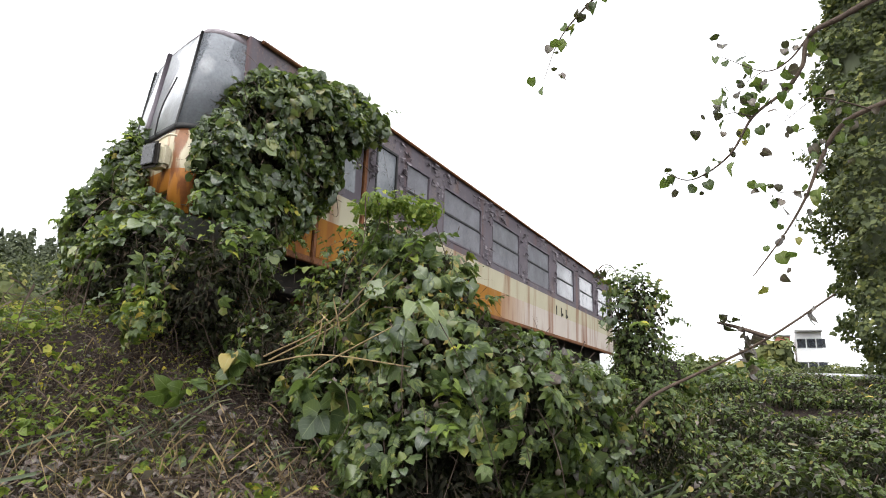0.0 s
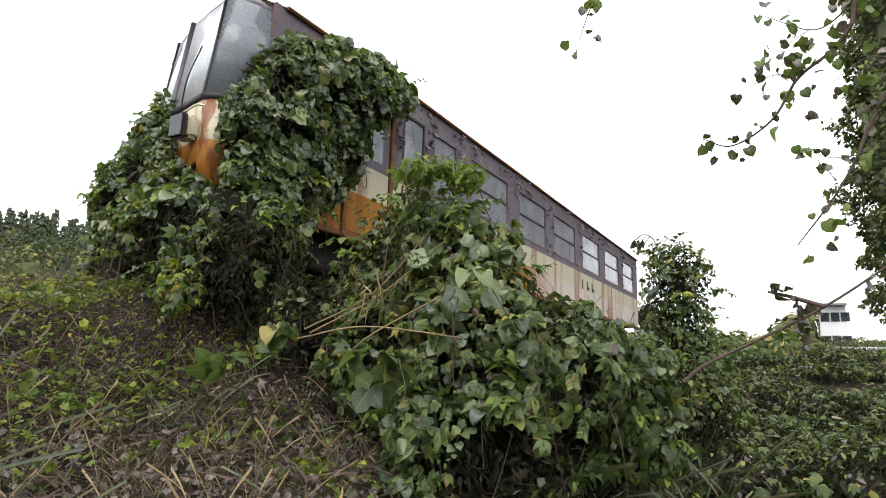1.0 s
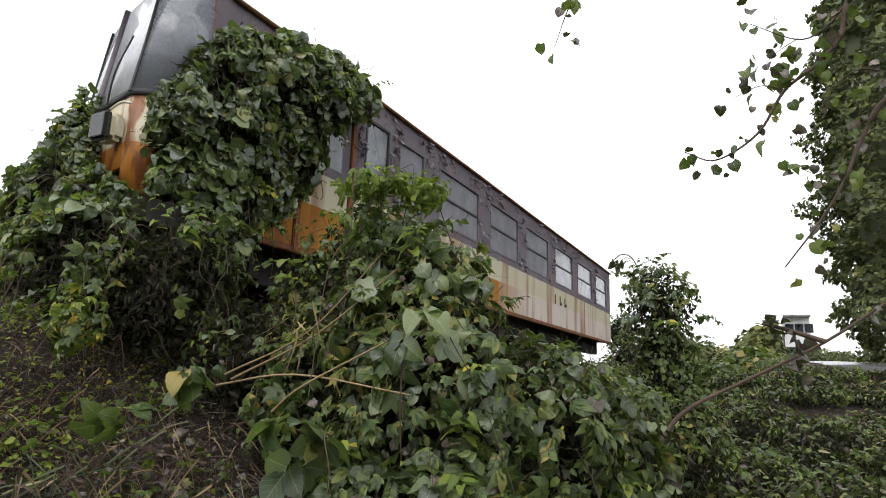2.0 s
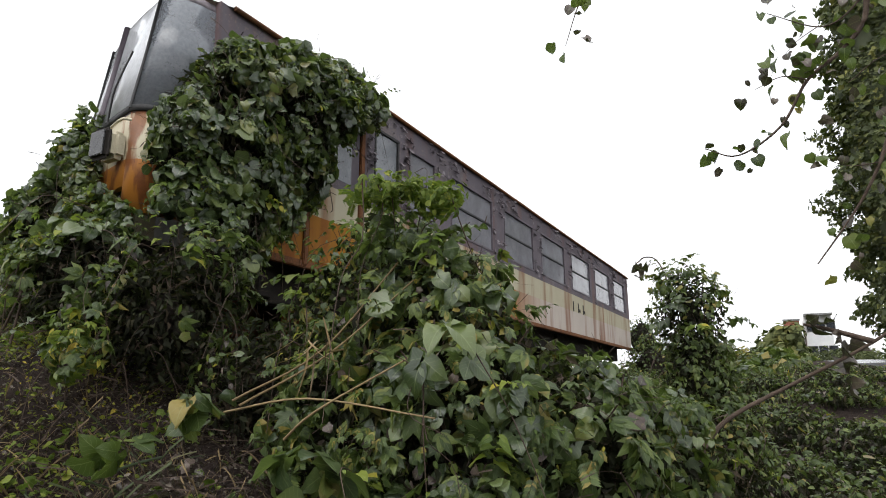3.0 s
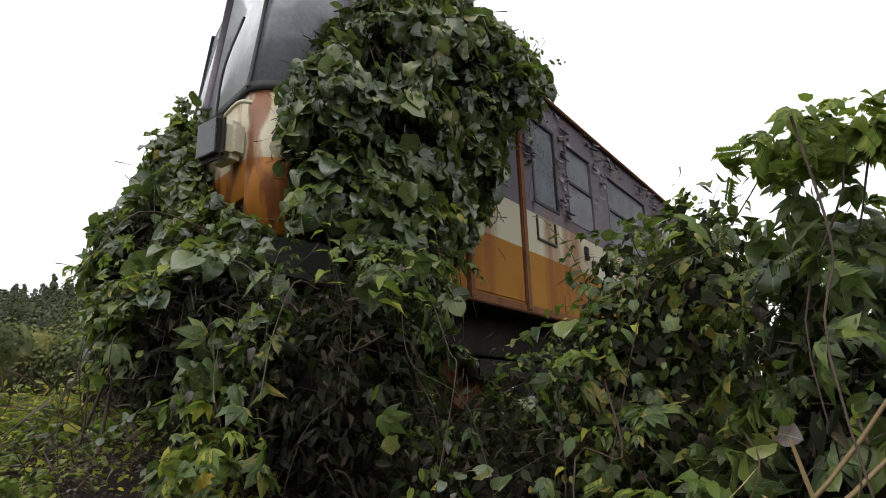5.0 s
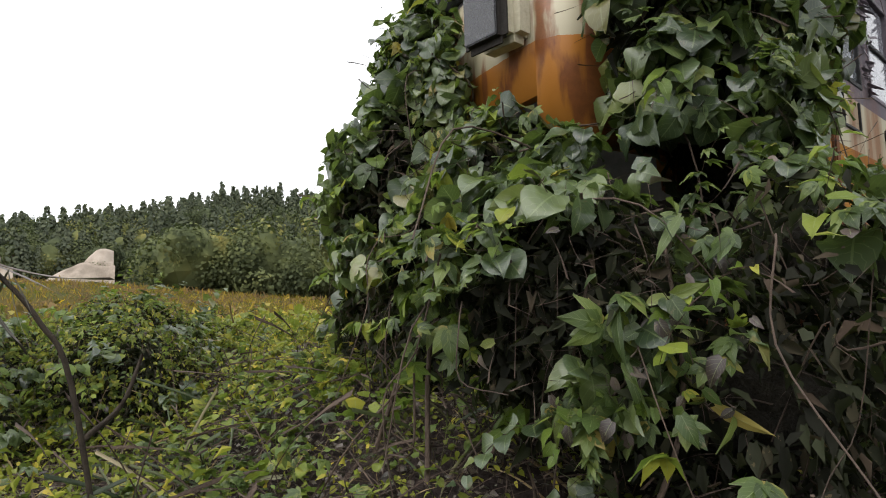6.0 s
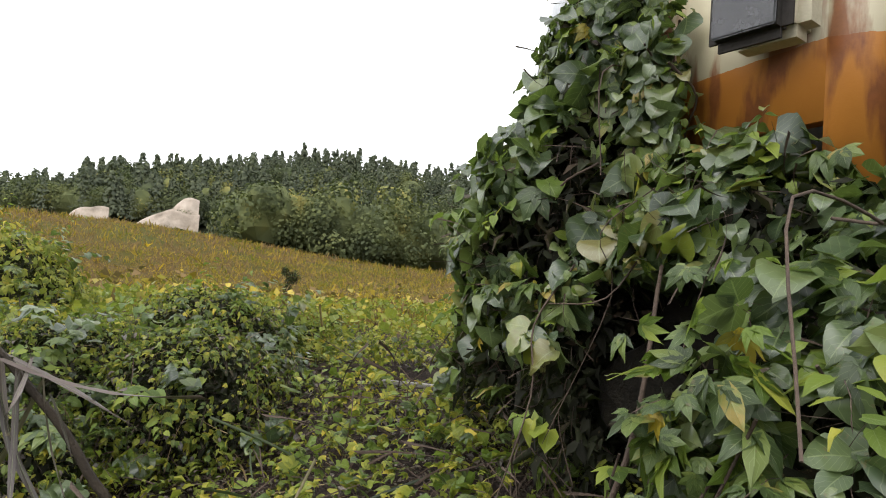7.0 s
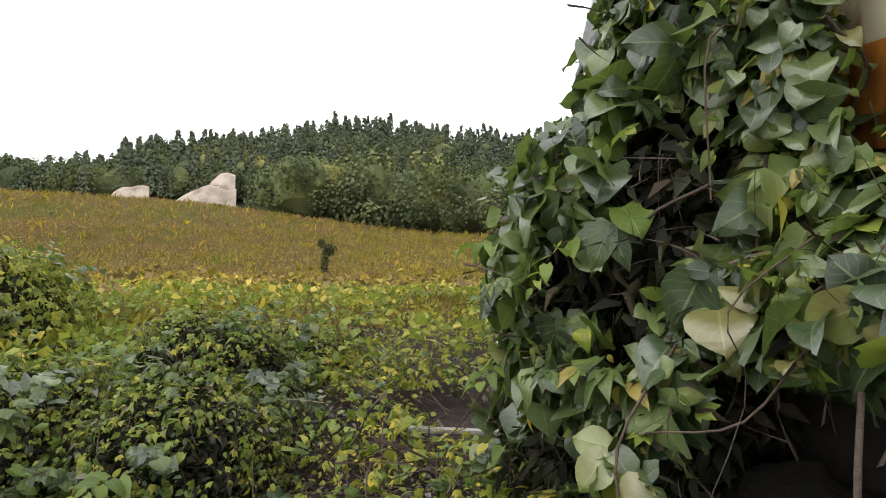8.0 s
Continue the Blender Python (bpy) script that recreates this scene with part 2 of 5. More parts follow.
UNDER = rough_mat("sooty_iron", [(0.3, (0.012, 0.011, 0.01)), (0.7, (0.04, 0.033, 0.028))], 6, 0.85, 0.4)
LINING = rough_mat("interior_lining", [(0.3, (0.16, 0.17, 0.17)), (0.7, (0.3, 0.31, 0.3))], 3, 0.7, 0.2)
SEATCLOTH = rough_mat("seat_moquette", [(0.3, (0.03, 0.05, 0.1)), (0.7, (0.07, 0.1, 0.18))], 8, 0.9, 0.3)


def pane_mat(name, dirt, tint):
    """Glass under an uneven film of dust and algae; the windscreen's tint is painted sky reflection."""
    m, n, l, b = material(name)
    a, c = noise_node(n, l, 3.0, 6, 0.65), noise_node(n, l, 40, 5, 0.7)
    f = maths(n, l, "ADD", maths(n, l, "MULTIPLY", a.outputs[0], 0.6), maths(n, l, "MULTIPLY", c.outputs[0], 0.4))
    l.new(ramp(n, l, f, [(0.3, tuple(v * 0.7 for v in tint)), (0.7, tint)]).outputs[0], b.inputs["Base Color"])
    b.inputs["Roughness"].default_value = 0.07
    b.inputs["IOR"].default_value = 1.5
    l.new(ramp(n, l, f, [(0.35, (dirt * 0.8,) * 3), (0.65, (min(1, dirt * 1.25),) * 3)]).outputs[0], b.inputs["Alpha"])
    return m


GLASS_DUSTY = pane_mat("dusty_glass", 0.93, (0.27, 0.27, 0.3))
GLASS_CAB = pane_mat("cab_glass", 0.78, (0.2, 0.215, 0.24))
LENS = pane_mat("lamp_lens", 0.95, (0.07, 0.07, 0.075))
# near-white tint stands in for the sky mirrored in the windscreen
GLASS_SKYWHITE = pane_mat("sky_white_windscreen", 0.97, (0.74, 0.76, 0.8))
WHITE_WALL = rough_mat("white_render", [(0.3, (0.62, 0.63, 0.64)), (0.7, (0.8, 0.8, 0.8))], 0.4, 0.8, 0.1)
BRICK_RED = rough_mat("red_brick_facing", [(0.3, (0.24, 0.085, 0.06)), (0.7, (0.36, 0.14, 0.1))], 0.8, 0.85, 0.2)
DARK_PANE = pane_mat("dark_window_pane", 1.0, (0.05, 0.055, 0.065))
WEATHERED = rough_mat("weathered_plank", [(0.3, (0.14, 0.13, 0.12)), (0.7, (0.32, 0.3, 0.28))], 9, 0.7, 0.3)


# ---------------------------------------------------------------- mesh helpers
def link_bm(name, bm, mat, parent=None, label=""):
    me = bpy.data.meshes.new(name)
    bm.to_mesh(me)
    bm.free()
    me.materials.append(mat)
    ob = new(name, me)
    if parent:
        ob.parent = parent
    if label:
        ob["label"] = label
    return ob


part = link_bm


def thing(name, label, category, group="", kind="", at=(0, 0, 0)):
    ob = new(name)
    ob.empty_display_size = 0.2
    ob.location = at
    return tagged(ob, label, category, group, kind)


def box(bm, x0, x1, y0, y1, z0, z1, bevel=0.0):
    v = [bm.verts.new((x, y, z)) for x in (x0, x1) for y in (y0, y1) for z in (z0, z1)]
    fs = [bm.faces.new([v[i] for i in f]) for f in ((0, 1, 3, 2), (4, 6, 7, 5), (0, 4, 5, 1), (2, 3, 7, 6), (0, 2, 6, 4), (1, 5, 7, 3))]
    if bevel:
        es = list({e for f in fs for e in f.edges})
        bmesh.ops.bevel(bm, geom=es, offset=bevel, segments=2, affect="EDGES")


def tube(bm, pts, radii, sides=6):
    """A swept tube with its own radius at each point."""
    rings = []
    pts = [Vector(p) for p in pts]
    for i, p in enumerate(pts):
        d = (pts[min(i + 1, len(pts) - 1)] - pts[max(i - 1, 0)]).normalized()
        u = d.orthogonal().normalized() if abs(d.z) > 0.9 else d.cross(Vector((0, 0, 1))).normalized()
        w = d.cross(u)
        rings.append([bm.verts.new(p + radii[i] * (u * math.cos(a) + w * math.sin(a))) for a in (2 * math.pi * k / sides for k in range(sides))])
    for a, b in zip(rings, rings[1:]):
        for k in range(sides):
            f = bm.faces.new((a[k], a[(k + 1) % sides], b[(k + 1) % sides], b[k]))
            f.smooth = True
    bm.faces.new(rings[0])
    bm.faces.new(rings[-1][::-1])


def smooth_line(pts, steps=6):
    """Catmull-Rom through the points."""
    p = [Vector(q) for q in pts]
    p = [2 * p[0] - p[1]] + p + [2 * p[-1] - p[-2]]
    out = []
    for i in range(1, len(p) - 2):
        for k in range(steps):
            t = k / steps
            a, b, c, d = p[i - 1:i + 3]
            out.append(0.5 * (2 * b + (c - a) * t + (2 * a - 5 * b + 4 * c - d) * t * t + (3 * b - a - 3 * c + d) * t ** 3))
    return out + [p[-2]]


# ---------------------------------------------------------------- leaves
def leaflet(rows, width, lobes=0.0, fold=0.18, droop=0.25, base=(0, 0), turn=0.0, size=1.0):
    """One leaflet of unit length along +y, face up: vertices, quads, uv."""
    v, uv, f = [], [], []
    c, s = math.cos(turn), math.sin(turn)
    for i in range(rows + 1):
        t = i / rows
        w = width * max(0.0, math.sin(math.pi * (0.06 + 0.94 * t) ** 0.78)) ** 0.62 * (1 + lobes * math.cos(t * 9 + 0.6))
        w = max(w, 0.01 * width)
        for k in (-1, 0, 1):
            x, y = k * w, t - (0.06 * abs(k))
            z = fold * abs(k) * w * 2 - droop * t * t - (0.05 if k else 0) * min(1.0, width * 2.5) ** 2 * math.sin(t * 9 + k)
            x, y, z = x * size, y * size, z * size
            v.append((c * x - s * y + base[0], s * x + c * y + base[1], z))
            uv.append((0.5 + 0.5 * k, t))
    for i in range(rows):
        for k in (0, 1):
            a = i * 3 + k
            f.append((a, a + 1, a + 4, a + 3))
    return np.array(v), np.array(f), np.array(uv)


def join_templates(parts):
    v, f, uv, n = [], [], [], 0
    for a, b, c in parts:
        v.append(a), f.append(b + n), uv.append(c)
        n += len(a)
    return np.concatenate(v), np.concatenate(f), np.concatenate(uv)


def palmate(lobes=5, rows=2):
    return join_templates([leaflet(rows, 0.25, 0.0, 0.1, 0.25, (0, 0), a, s) for a, s in ((0, 1), (0.72, 0.88), (-0.72, 0.88), (1.5, 0.62), (-1.5, 0.62))[:lobes]])


T_OVATE = leaflet(6, 0.5, 0.05, 0.12, 0.3)
T_TRI = join_templates([leaflet(6, 0.44, 0.08, 0.12, 0.35, (0, 0.25), 0, 0.8), leaflet(5, 0.42, 0.08, 0.12, 0.35, (0.05, 0.15), -1.25, 0.7), leaflet(5, 0.42, 0.08, 0.12, 0.35, (-0.05, 0.15), 1.25, 0.7)])
T_LOBED = leaflet(8, 0.5, 0.17, 0.1, 0.3)
T_PALM = palmate(5, 3)
T_SMALL = leaflet(3, 0.3)
T_BLADE = leaflet(6, 0.007, 0, 0.5, 0.85)
T_WILLOW = leaflet(3, 0.12, 0, 0.2, 0.35)
T_PINNATE = join_templates([leaflet(2, 0.2, 0, 0.1, 0.15, (0.02 * sd, 0.1 * k + 0.08), -sd * 1.15, 0.36) for k in range(8) for sd in (-1, 1)])
T_TUFT = leaflet(2, 0.22, 0, 0.4, 0.2)
T_FLAT = (np.array([(-0.3, 0, 0), (0.35, 0.1, 0.05), (0.25, 0.75, -0.1), (-0.35, 0.6, 0.02)]), np.array([(0, 1, 2, 3)]), np.array([(0.3, 0), (0.7, 0), (0.7, 1), (0.3, 1)]))
T_SHOOT = leaflet(2, 0.03, 0, 0.9, 0.0)
T_STEM = leaflet(5, 0.0065, 0, 0.9, 0.25)
T_WISP = (np.array([(-0.05, 0, 0), (0.05, 0, 0), (0.09, 0.55, 0.03), (-0.07, 0.5, -0.02), (0.03, 1.0, 0.16), (-0.02, 1.0, 0.14)]), np.array([(0, 1, 2, 3), (3, 2, 4, 5)]), np.array([(0.3, 0), (0.7, 0), (0.7, 0.5), (0.3, 0.5), (0.6, 1), (0.4, 1)]))


def frames(normal, axis):
    """Rotation matrices whose z is normal and whose y lies near axis."""
    z = normal / np.linalg.norm(normal, axis=1, keepdims=True)
    y = axis - z * (axis * z).sum(1, keepdims=True)
    y /= np.linalg.norm(y, axis=1, keepdims=True) + 1e-9
    return np.stack([np.cross(y, z), y, z], axis=2)


def leaf_mesh(name, template, place, rot, size):
    """All the leaves as one mesh."""
    v, f, uv = template
    n = len(place)
    vary = np.random.default_rng(n + len(v))
    stretch = np.stack([vary.uniform(0.75, 1.2, n), vary.uniform(0.85, 1.1, n), vary.uniform(0.1, 2.3, n)], 1) if n > 1 else np.ones((1, 3))
    local = v[None] * stretch[:, None, :]
    local[:, :, 2] += (vary.uniform(-0.5, 0.5, n) if n > 1 else np.zeros(1))[:, None] * local[:, :, 0] * local[:, :, 1]
    V = (np.einsum("nij,nvj->nvi", rot, local) * np.asarray(size)[:, None, None] + place[:, None, :]).reshape(-1, 3)
    F = (f[None] + (np.arange(n) * len(v))[:, None, None]).reshape(-1, 4)
    me = bpy.data.meshes.new(name)
    me.vertices.add(len(V)), me.loops.add(F.size), me.polygons.add(len(F))
    me.vertices.foreach_set("co", V.ravel())
    me.loops.foreach_set("vertex_index", F.ravel().astype(np.int32))
    me.polygons.foreach_set("loop_start", np.arange(0, F.size, 4, dtype=np.int32))
    me.polygons.foreach_set("use_smooth", np.ones(len(F), bool))
    layer = me.uv_layers.new(name="UVMap")
    layer.data.foreach_set("uv", np.tile(uv[f.ravel()], (n, 1)).ravel())
    me.update(calc_edges=True)
    return me


def leaf_stuff(name, template, mat, place, rot, size, parent=None, label=""):
    me = leaf_mesh(name, template, place, rot, size)
    me.materials.append(mat)
    ob = new(name, me)
    if parent:
        ob.parent = parent
    if label:
        ob["label"] = label
    ob["kind"] = "stuff"
    return ob


def leaf_objects(name, template, mat, place, rot, size, parent):
    """Single leaves, each an object, all on one mesh."""
    shapes = []
    for k in range(5):
        v, f, uv = template
        w = v.copy()
        w[:, 2] = w[:, 2] * (0.3 + 0.45 * k) + (k - 2) * 0.2 * w[:, 0] * w[:, 1]
        w[:, 0] *= 0.85 + 0.08 * k
        me = leaf_mesh(name, (w, f, uv), np.zeros((1, 3)), np.eye(3)[None], [1.0])
        me.materials.append(mat)
        shapes.append(me)
    for i, (p, r, s) in enumerate(zip(place, rot, size)):
        ob = new(name, shapes[i % 5])
        ob.parent = parent
        ob.matrix_basis = Matrix.Translation(p) @ Matrix(r.tolist()).to_4x4() @ Matrix.Scale(float(s), 4)


rng = np.random.default_rng(7)


def on_blobs(blobs, count, inner=0.8, outer=1.12, floor=None, keep=None):
    """Places spread over the outer skin of a union of ellipsoids, and the outward ways."""
    C = np.array([b[:3] for b in blobs], float)
    R = np.array([b[3:6] for b in blobs], float)
    area = (R[:, 0] * R[:, 1] + R[:, 1] * R[:, 2] + R[:, 0] * R[:, 2])
    got_p, got_n, total = [], [], 0
    for _ in range(12):
        k = rng.choice(len(blobs), count * 2, p=area / area.sum())
        d = rng.normal(size=(count * 2, 3))
        d /= np.linalg.norm(d, axis=1, keepdims=True)
        lump = np.array([1 + 0.16 * noise.noise(Vector(q * 2.3) + Vector((i * 3.1, 0, 0))) for q, i in zip(d, k)])
        p = C[k] + d * R[k] * (rng.uniform(inner, outer, (len(k), 1)) * lump[:, None])
        deep = np.min(np.linalg.norm((p[:, None] - C[None]) / R[None], axis=2), axis=1)
        ok = deep > inner * 0.95
        if floor is not None:
            ok &= p[:, 2] > floor(p[:, 0], p[:, 1])
        if keep is not None:
            ok &= keep(p)
        nn = d / R[k]
        got_p.append(p[ok]), got_n.append((nn / np.linalg.norm(nn, axis=1, keepdims=True))[ok])
        total += ok.sum()
        if total >= count:
            break
    return np.concatenate(got_p)[:count], np.concatenate(got_n)[:count]


def hang(n, up=0.55, out=0.6, wild=0.45, droop=1.0):
    """Leaf attitudes: faces turned outwards and up, tips hanging."""
    k = len(n)
    z = n * out + np.array([0, 0, up]) + rng.normal(scale=wild, size=(k, 3))
    a = n * 0.6 + np.array([0, 0, -droop]) + rng.normal(scale=0.7, size=(k, 3))
    return frames(z, a)


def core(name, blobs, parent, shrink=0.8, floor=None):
    """Near-black lumps, one per ellipsoid, painting in the shade among a thicket's dead stems."""
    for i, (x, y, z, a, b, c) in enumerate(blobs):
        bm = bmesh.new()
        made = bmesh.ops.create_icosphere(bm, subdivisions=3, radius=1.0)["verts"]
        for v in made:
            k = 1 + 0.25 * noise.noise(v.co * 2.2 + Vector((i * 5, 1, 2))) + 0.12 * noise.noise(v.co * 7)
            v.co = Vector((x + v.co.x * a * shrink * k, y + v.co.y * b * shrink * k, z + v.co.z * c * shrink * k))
        link_bm(name, bm, THICKET, parent, "near-black core of dead vines and stems, its shade painted in")


def shoots(blobs, count, reach, floor, keep, base):
    """Leafy runners that stand out of the mass, then droop; leaves alternate and shrink to the tip."""
    p, n = on_blobs(blobs, count, 0.86, 1.0, floor, keep)
    steps = 8
    leaf = {k: ([], [], []) for k in range(3)}
    sp, sr, ss_ = [], [], []
    for q, w in zip(p, n):
        way = w * 0.8 + np.array([0, 0, 0.45]) + rng.normal(scale=0.45, size=3)
        way /= np.linalg.norm(way)
        long = reach * rng.uniform(0.45, 1.3)
        big = rng.uniform(0.045, 0.085)
        kind = rng.integers(0, 3)
        at = q.copy()
        for i in range(steps):
            step = way * long / steps
            sp.append(at.copy()), sr.append(way.copy()), ss_.append(long / steps * 1.1)
            at = at + step
            way = way + np.array([0, 0, -0.17]) + rng.normal(scale=0.12, size=3)
            way /= np.linalg.norm(way)
            if keep is not None and not keep(at[None])[0]:
                break
            side = np.cross(way, (0, 0, 1.0)) * (1 if i % 2 else -1)
            leaf[kind][0].append(at + side * 0.012)
            leaf[kind][1].append(np.stack([np.array([0, 0, 1.0]) + w * 0.5 + rng.normal(scale=0.3, size=3), side + way * 0.5 + np.array([0, 0, -0.4]) + rng.normal(scale=0.2, size=3)]))
            leaf[kind][2].append(big * (1.15 - 0.75 * i / steps))
    sp, sr = np.array(sp), np.array(sr)
    leaf_stuff("trailing_growth", T_SHOOT, VINE, sp, frames(np.cross(sr, rng.normal(size=sr.shape)), sr), np.array(ss_), base)
    for kind, (template, mat) in enumerate(((T_PALM, HOP), (T_OVATE, KUDZU), (T_SMALL, BRIGHT))):
        a, b, c = leaf[kind]
        if a:
            b = np.array(b)
            leaf_stuff("runner_leaves", template, mat, np.array(a), frames(b[:, 0], b[:, 1]), np.array(c), base)


def thicket(name, label, category, blobs, kinds, singles=0, shrink=0.78, floor=None, keep=None, stems=0, inner=0.78, outer=1.03, gap=None, sprays=0, reach=0.3, low=0.0):
    """A mass of climbing or bushy growth. kinds: (template, material, part name, count, size lo, size hi)."""
    base = thing(name, label, category)
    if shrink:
        core("shade_core", blobs, base, shrink * (0.38 if gap is not None else 0.72))
        total = sum(k[3] for k in kinds)
        size = sum(k[4] + k[5] for k in kinds) / len(kinds) / 2
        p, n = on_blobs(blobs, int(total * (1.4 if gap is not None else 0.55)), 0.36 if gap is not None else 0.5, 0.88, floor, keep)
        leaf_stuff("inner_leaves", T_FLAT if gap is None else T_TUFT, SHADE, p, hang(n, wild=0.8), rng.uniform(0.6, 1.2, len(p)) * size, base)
        p, n = on_blobs(blobs, int(total * (0.3 if gap is not None else 0.12)), 0.6, 1.02, floor, keep)
        leaf_stuff("twig_tangle", T_STEM, VINE, p, frames(rng.normal(size=p.shape), n * 0.3 + rng.normal(size=p.shape)), rng.uniform(1.0, 2.6, len(p)) * size, base)
    for template, mat, pname, count, lo, hi in kinds:
        p, n = on_blobs(blobs, count, inner, outer, floor, keep)
        if gap is not None:
            ok = np.array([noise.noise(Vector(q) * 2.4) + 0.35 * noise.noise(Vector(q) * 6) + 0.25 * w[2] > gap + low * (q[0] > -0.5) * min(1.0, max(0.0, (1.0 - q[2]) / 0.5)) for q, w in zip(p, n)])
            p, n = p[ok], n[ok]
        s = lo + (hi - lo) * rng.random(len(p)) ** 1.6
        r = hang(n, up=0.22 if gap is not None else 0.5, out=0.8)
        one = min(singles, len(p)) if hi >= 0.085 else 0
        if one:
            big = np.argsort(-s)[:one * 2][::2]
            rest = np.setdiff1d(np.arange(len(p)), big)
            leaf_objects("leaf", template, mat, p[big], r[big], s[big], base)
            p, r, s = p[rest], r[rest], s[rest]
        leaf_stuff(pname, template, mat, p, r, s, base)
    if sprays:
        shoots(blobs, sprays, reach, floor, keep, base)
    for _ in range(stems):
        p, n = on_blobs(blobs, 1, 0.85, 1.05, floor, keep)
        q = Vector(p[0])
        way = Vector(rng.normal(size=3)) * 0.12 - Vector(n[0]) * 0.06 + Vector((0, 0, -0.28))
        bm = bmesh.new()
        pts = smooth_line([q, q + way * 0.5 + Vector(rng.normal(size=3)) * 0.04, q + way + Vector(rng.normal(size=3)) * 0.06, q + way * 1.7 + Vector((0, 0, -0.1))], 4)
        r0 = rng.uniform(0.0015, 0.0042)
        tube(bm, pts, [r0 * (1 - 0.5 * i / len(pts)) for i in range(len(pts))], 5)
        link_bm("stem", bm, VINE, base)
    return base


# ---------------------------------------------------------------- ground
def ss(a, b, x):
    t = np.clip((x - a) / (b - a), 0, 1)
    return t * t * (3 - 2 * t)


def height(x, y):
    """The lie of the land: a bank beside the car, a field that dips and rises to the woods."""
    x, y = np.asarray(x, float), np.asarray(y, float)
    r = np.hypot(x, y + 1)
    z = 0.42 - 1.75 * (1 - np.exp(-np.clip(x, 0, None) / 1.9))
    z = z - 0.3 * (1 - ss(-1.0, 0.1, y)) * (1 - ss(0.6, 2.2, x)) * (1 - ss(1.8, 3.8, -x))
    z = z + ss(0.5, 4, y) * 0.15 * ss(0, 2, x)
    z = z + ss(2, 4, x) * (1.35 * ss(3, 12, y) + 0.9 * ss(12, 28, y) + 0.02 * np.clip(y - 28, 0, 120))
    west = ss(3, 10, -x)
    bearing = np.arctan2(-x, y + 1)
    turned = ss(0.3, 0.8, bearing)
    rise = 3.5 + 2.9 * ss(0.96, 1.5, bearing)
    hill = np.interp(np.degrees(bearing), [40, 50, 64, 70, 77, 84, 88, 91, 140], [14, 18, 20, 18, 12, 8, 5, 2, 2])
    z = z + west * (-2.0 * ss(4, 32, r) + (rise * ss(38, 84, r) + hill * ss(96, 150, r)) * turned)
    z = z + 0.05 * np.sin(x * 1.7 + y) * np.cos(y * 1.3) * ss(1.5, 4, np.abs(x + 1.2) + np.abs(y + 1))
    return z


def build_ground():
    k = np.linspace(-1, 1, 221)
    axis = np.sinh(k * 6.2) / np.sinh(6.2) * 900
    gx, gy = np.meshgrid(axis - 0.5, axis, indexing="ij")
    gz = height(gx, gy)
    near = np.exp(-np.hypot(gx, gy) / 12)
    wob = np.array([noise.noise(Vector((a * 2.2, b * 2.2, 0))) + 0.5 * noise.noise(Vector((a * 6, b * 6, 3))) for a, b in zip(gx.ravel(), gy.ravel())]).reshape(gx.shape)
    gz = gz + 0.05 * near * wob
    n = len(axis)
    idx = np.arange(n * n).reshape(n, n)
    F = np.stack([idx[:-1, :-1], idx[1:, :-1], idx[1:, 1:], idx[:-1, 1:]], axis=-1).reshape(-1, 4)
    me = bpy.data.meshes.new("ground")
    me.from_pydata(np.stack([gx, gy, gz], -1).reshape(-1, 3).tolist(), [], F.tolist())
    me.polygons.foreach_set("use_smooth", np.ones(len(F), bool))
    me.materials.append(GROUND)
    tagged(new("ground", me), "brown earth bank running into a weedy open field", "ground", kind="structure")


build_ground()


def build_road():
    line = smooth_line([(30, 11, 0), (20, 13.5, 0), (12.5, 17, 0), (8.6, 21, 0), (6.6, 25.5, 0), (5.4, 31, 0), (4.8, 38, 0), (5.0, 48, 0), (6, 70, 0)], 8)
    bm = bmesh.new()
    rows = []
    for i, p in enumerate(line):
        d = (line[min(i + 1, len(line) - 1)] - line[max(i - 1, 0)]).normalized()
        s = Vector((d.y, -d.x, 0))
        zc = float(height(p.x, p.y)) + 0.07
        rows.append([bm.verts.new((p.x + s.x * w, p.y + s.y * w, zc + dz)) for w, dz in ((-1.55, -0.3), (-1.5, 0), (-0.7, 0.02), (0, 0.03), (0.7, 0.02), (1.5, 0), (1.55, -0.3))])
    for a, b in zip(rows, rows[1:]):
        for k in range(6):
            bm.faces.new((a[k], a[k + 1], b[k + 1], b[k]))
    tagged(link_bm("road", bm, ASPHALT), "wet grey asphalt lane curving past a conifer", "road", kind="structure")


build_road()

# ---------------------------------------------------------------- railcar
SILL, BELT, WTOP, GUTTER, LONG, WIDE = 1.2, 2.1, 2.91, 3.17, 15.0, 2.5
car = thing("railcar", "abandoned railcar in peeling purple, cream and orange paint, overgrown with vines", "railcar", at=(-1.25, 7.5, 0.4))
car_inv = Matrix.Translation((1.25, -7.5, -0.4))


def car_part(name, bm, mat, label="", parent=None):
    """Adds a mesh given in world coordinates under the car; its paint pattern follows the same coordinates."""
    for v in bm.verts:
        v.co.z -= 0.04 * max(0.0, 1 - max(v.co.y, 0) / 3.0) ** 1.3 * min(1.2, max(0.0, (v.co.z - 2.2) / 0.9))
    ob = link_bm(name, bm, mat, parent or car, label)
    if not parent:
        ob.matrix_parent_inverse = car_inv
    return ob


# side windows: y from, y to, kind
WINDOWS = [(0.6, 1.5, "cab"), (2.65, 3.14, "fixed"), (3.36, 4.0, "sash"), (4.41, 5.76, "sash"), (6.2, 7.5, "sash"), (7.9, 9.27, "sash"),
           (9.72, 11.1, "sash"), (11.52, 12.9, "sash"), (13.3, 14.55, "sash")]


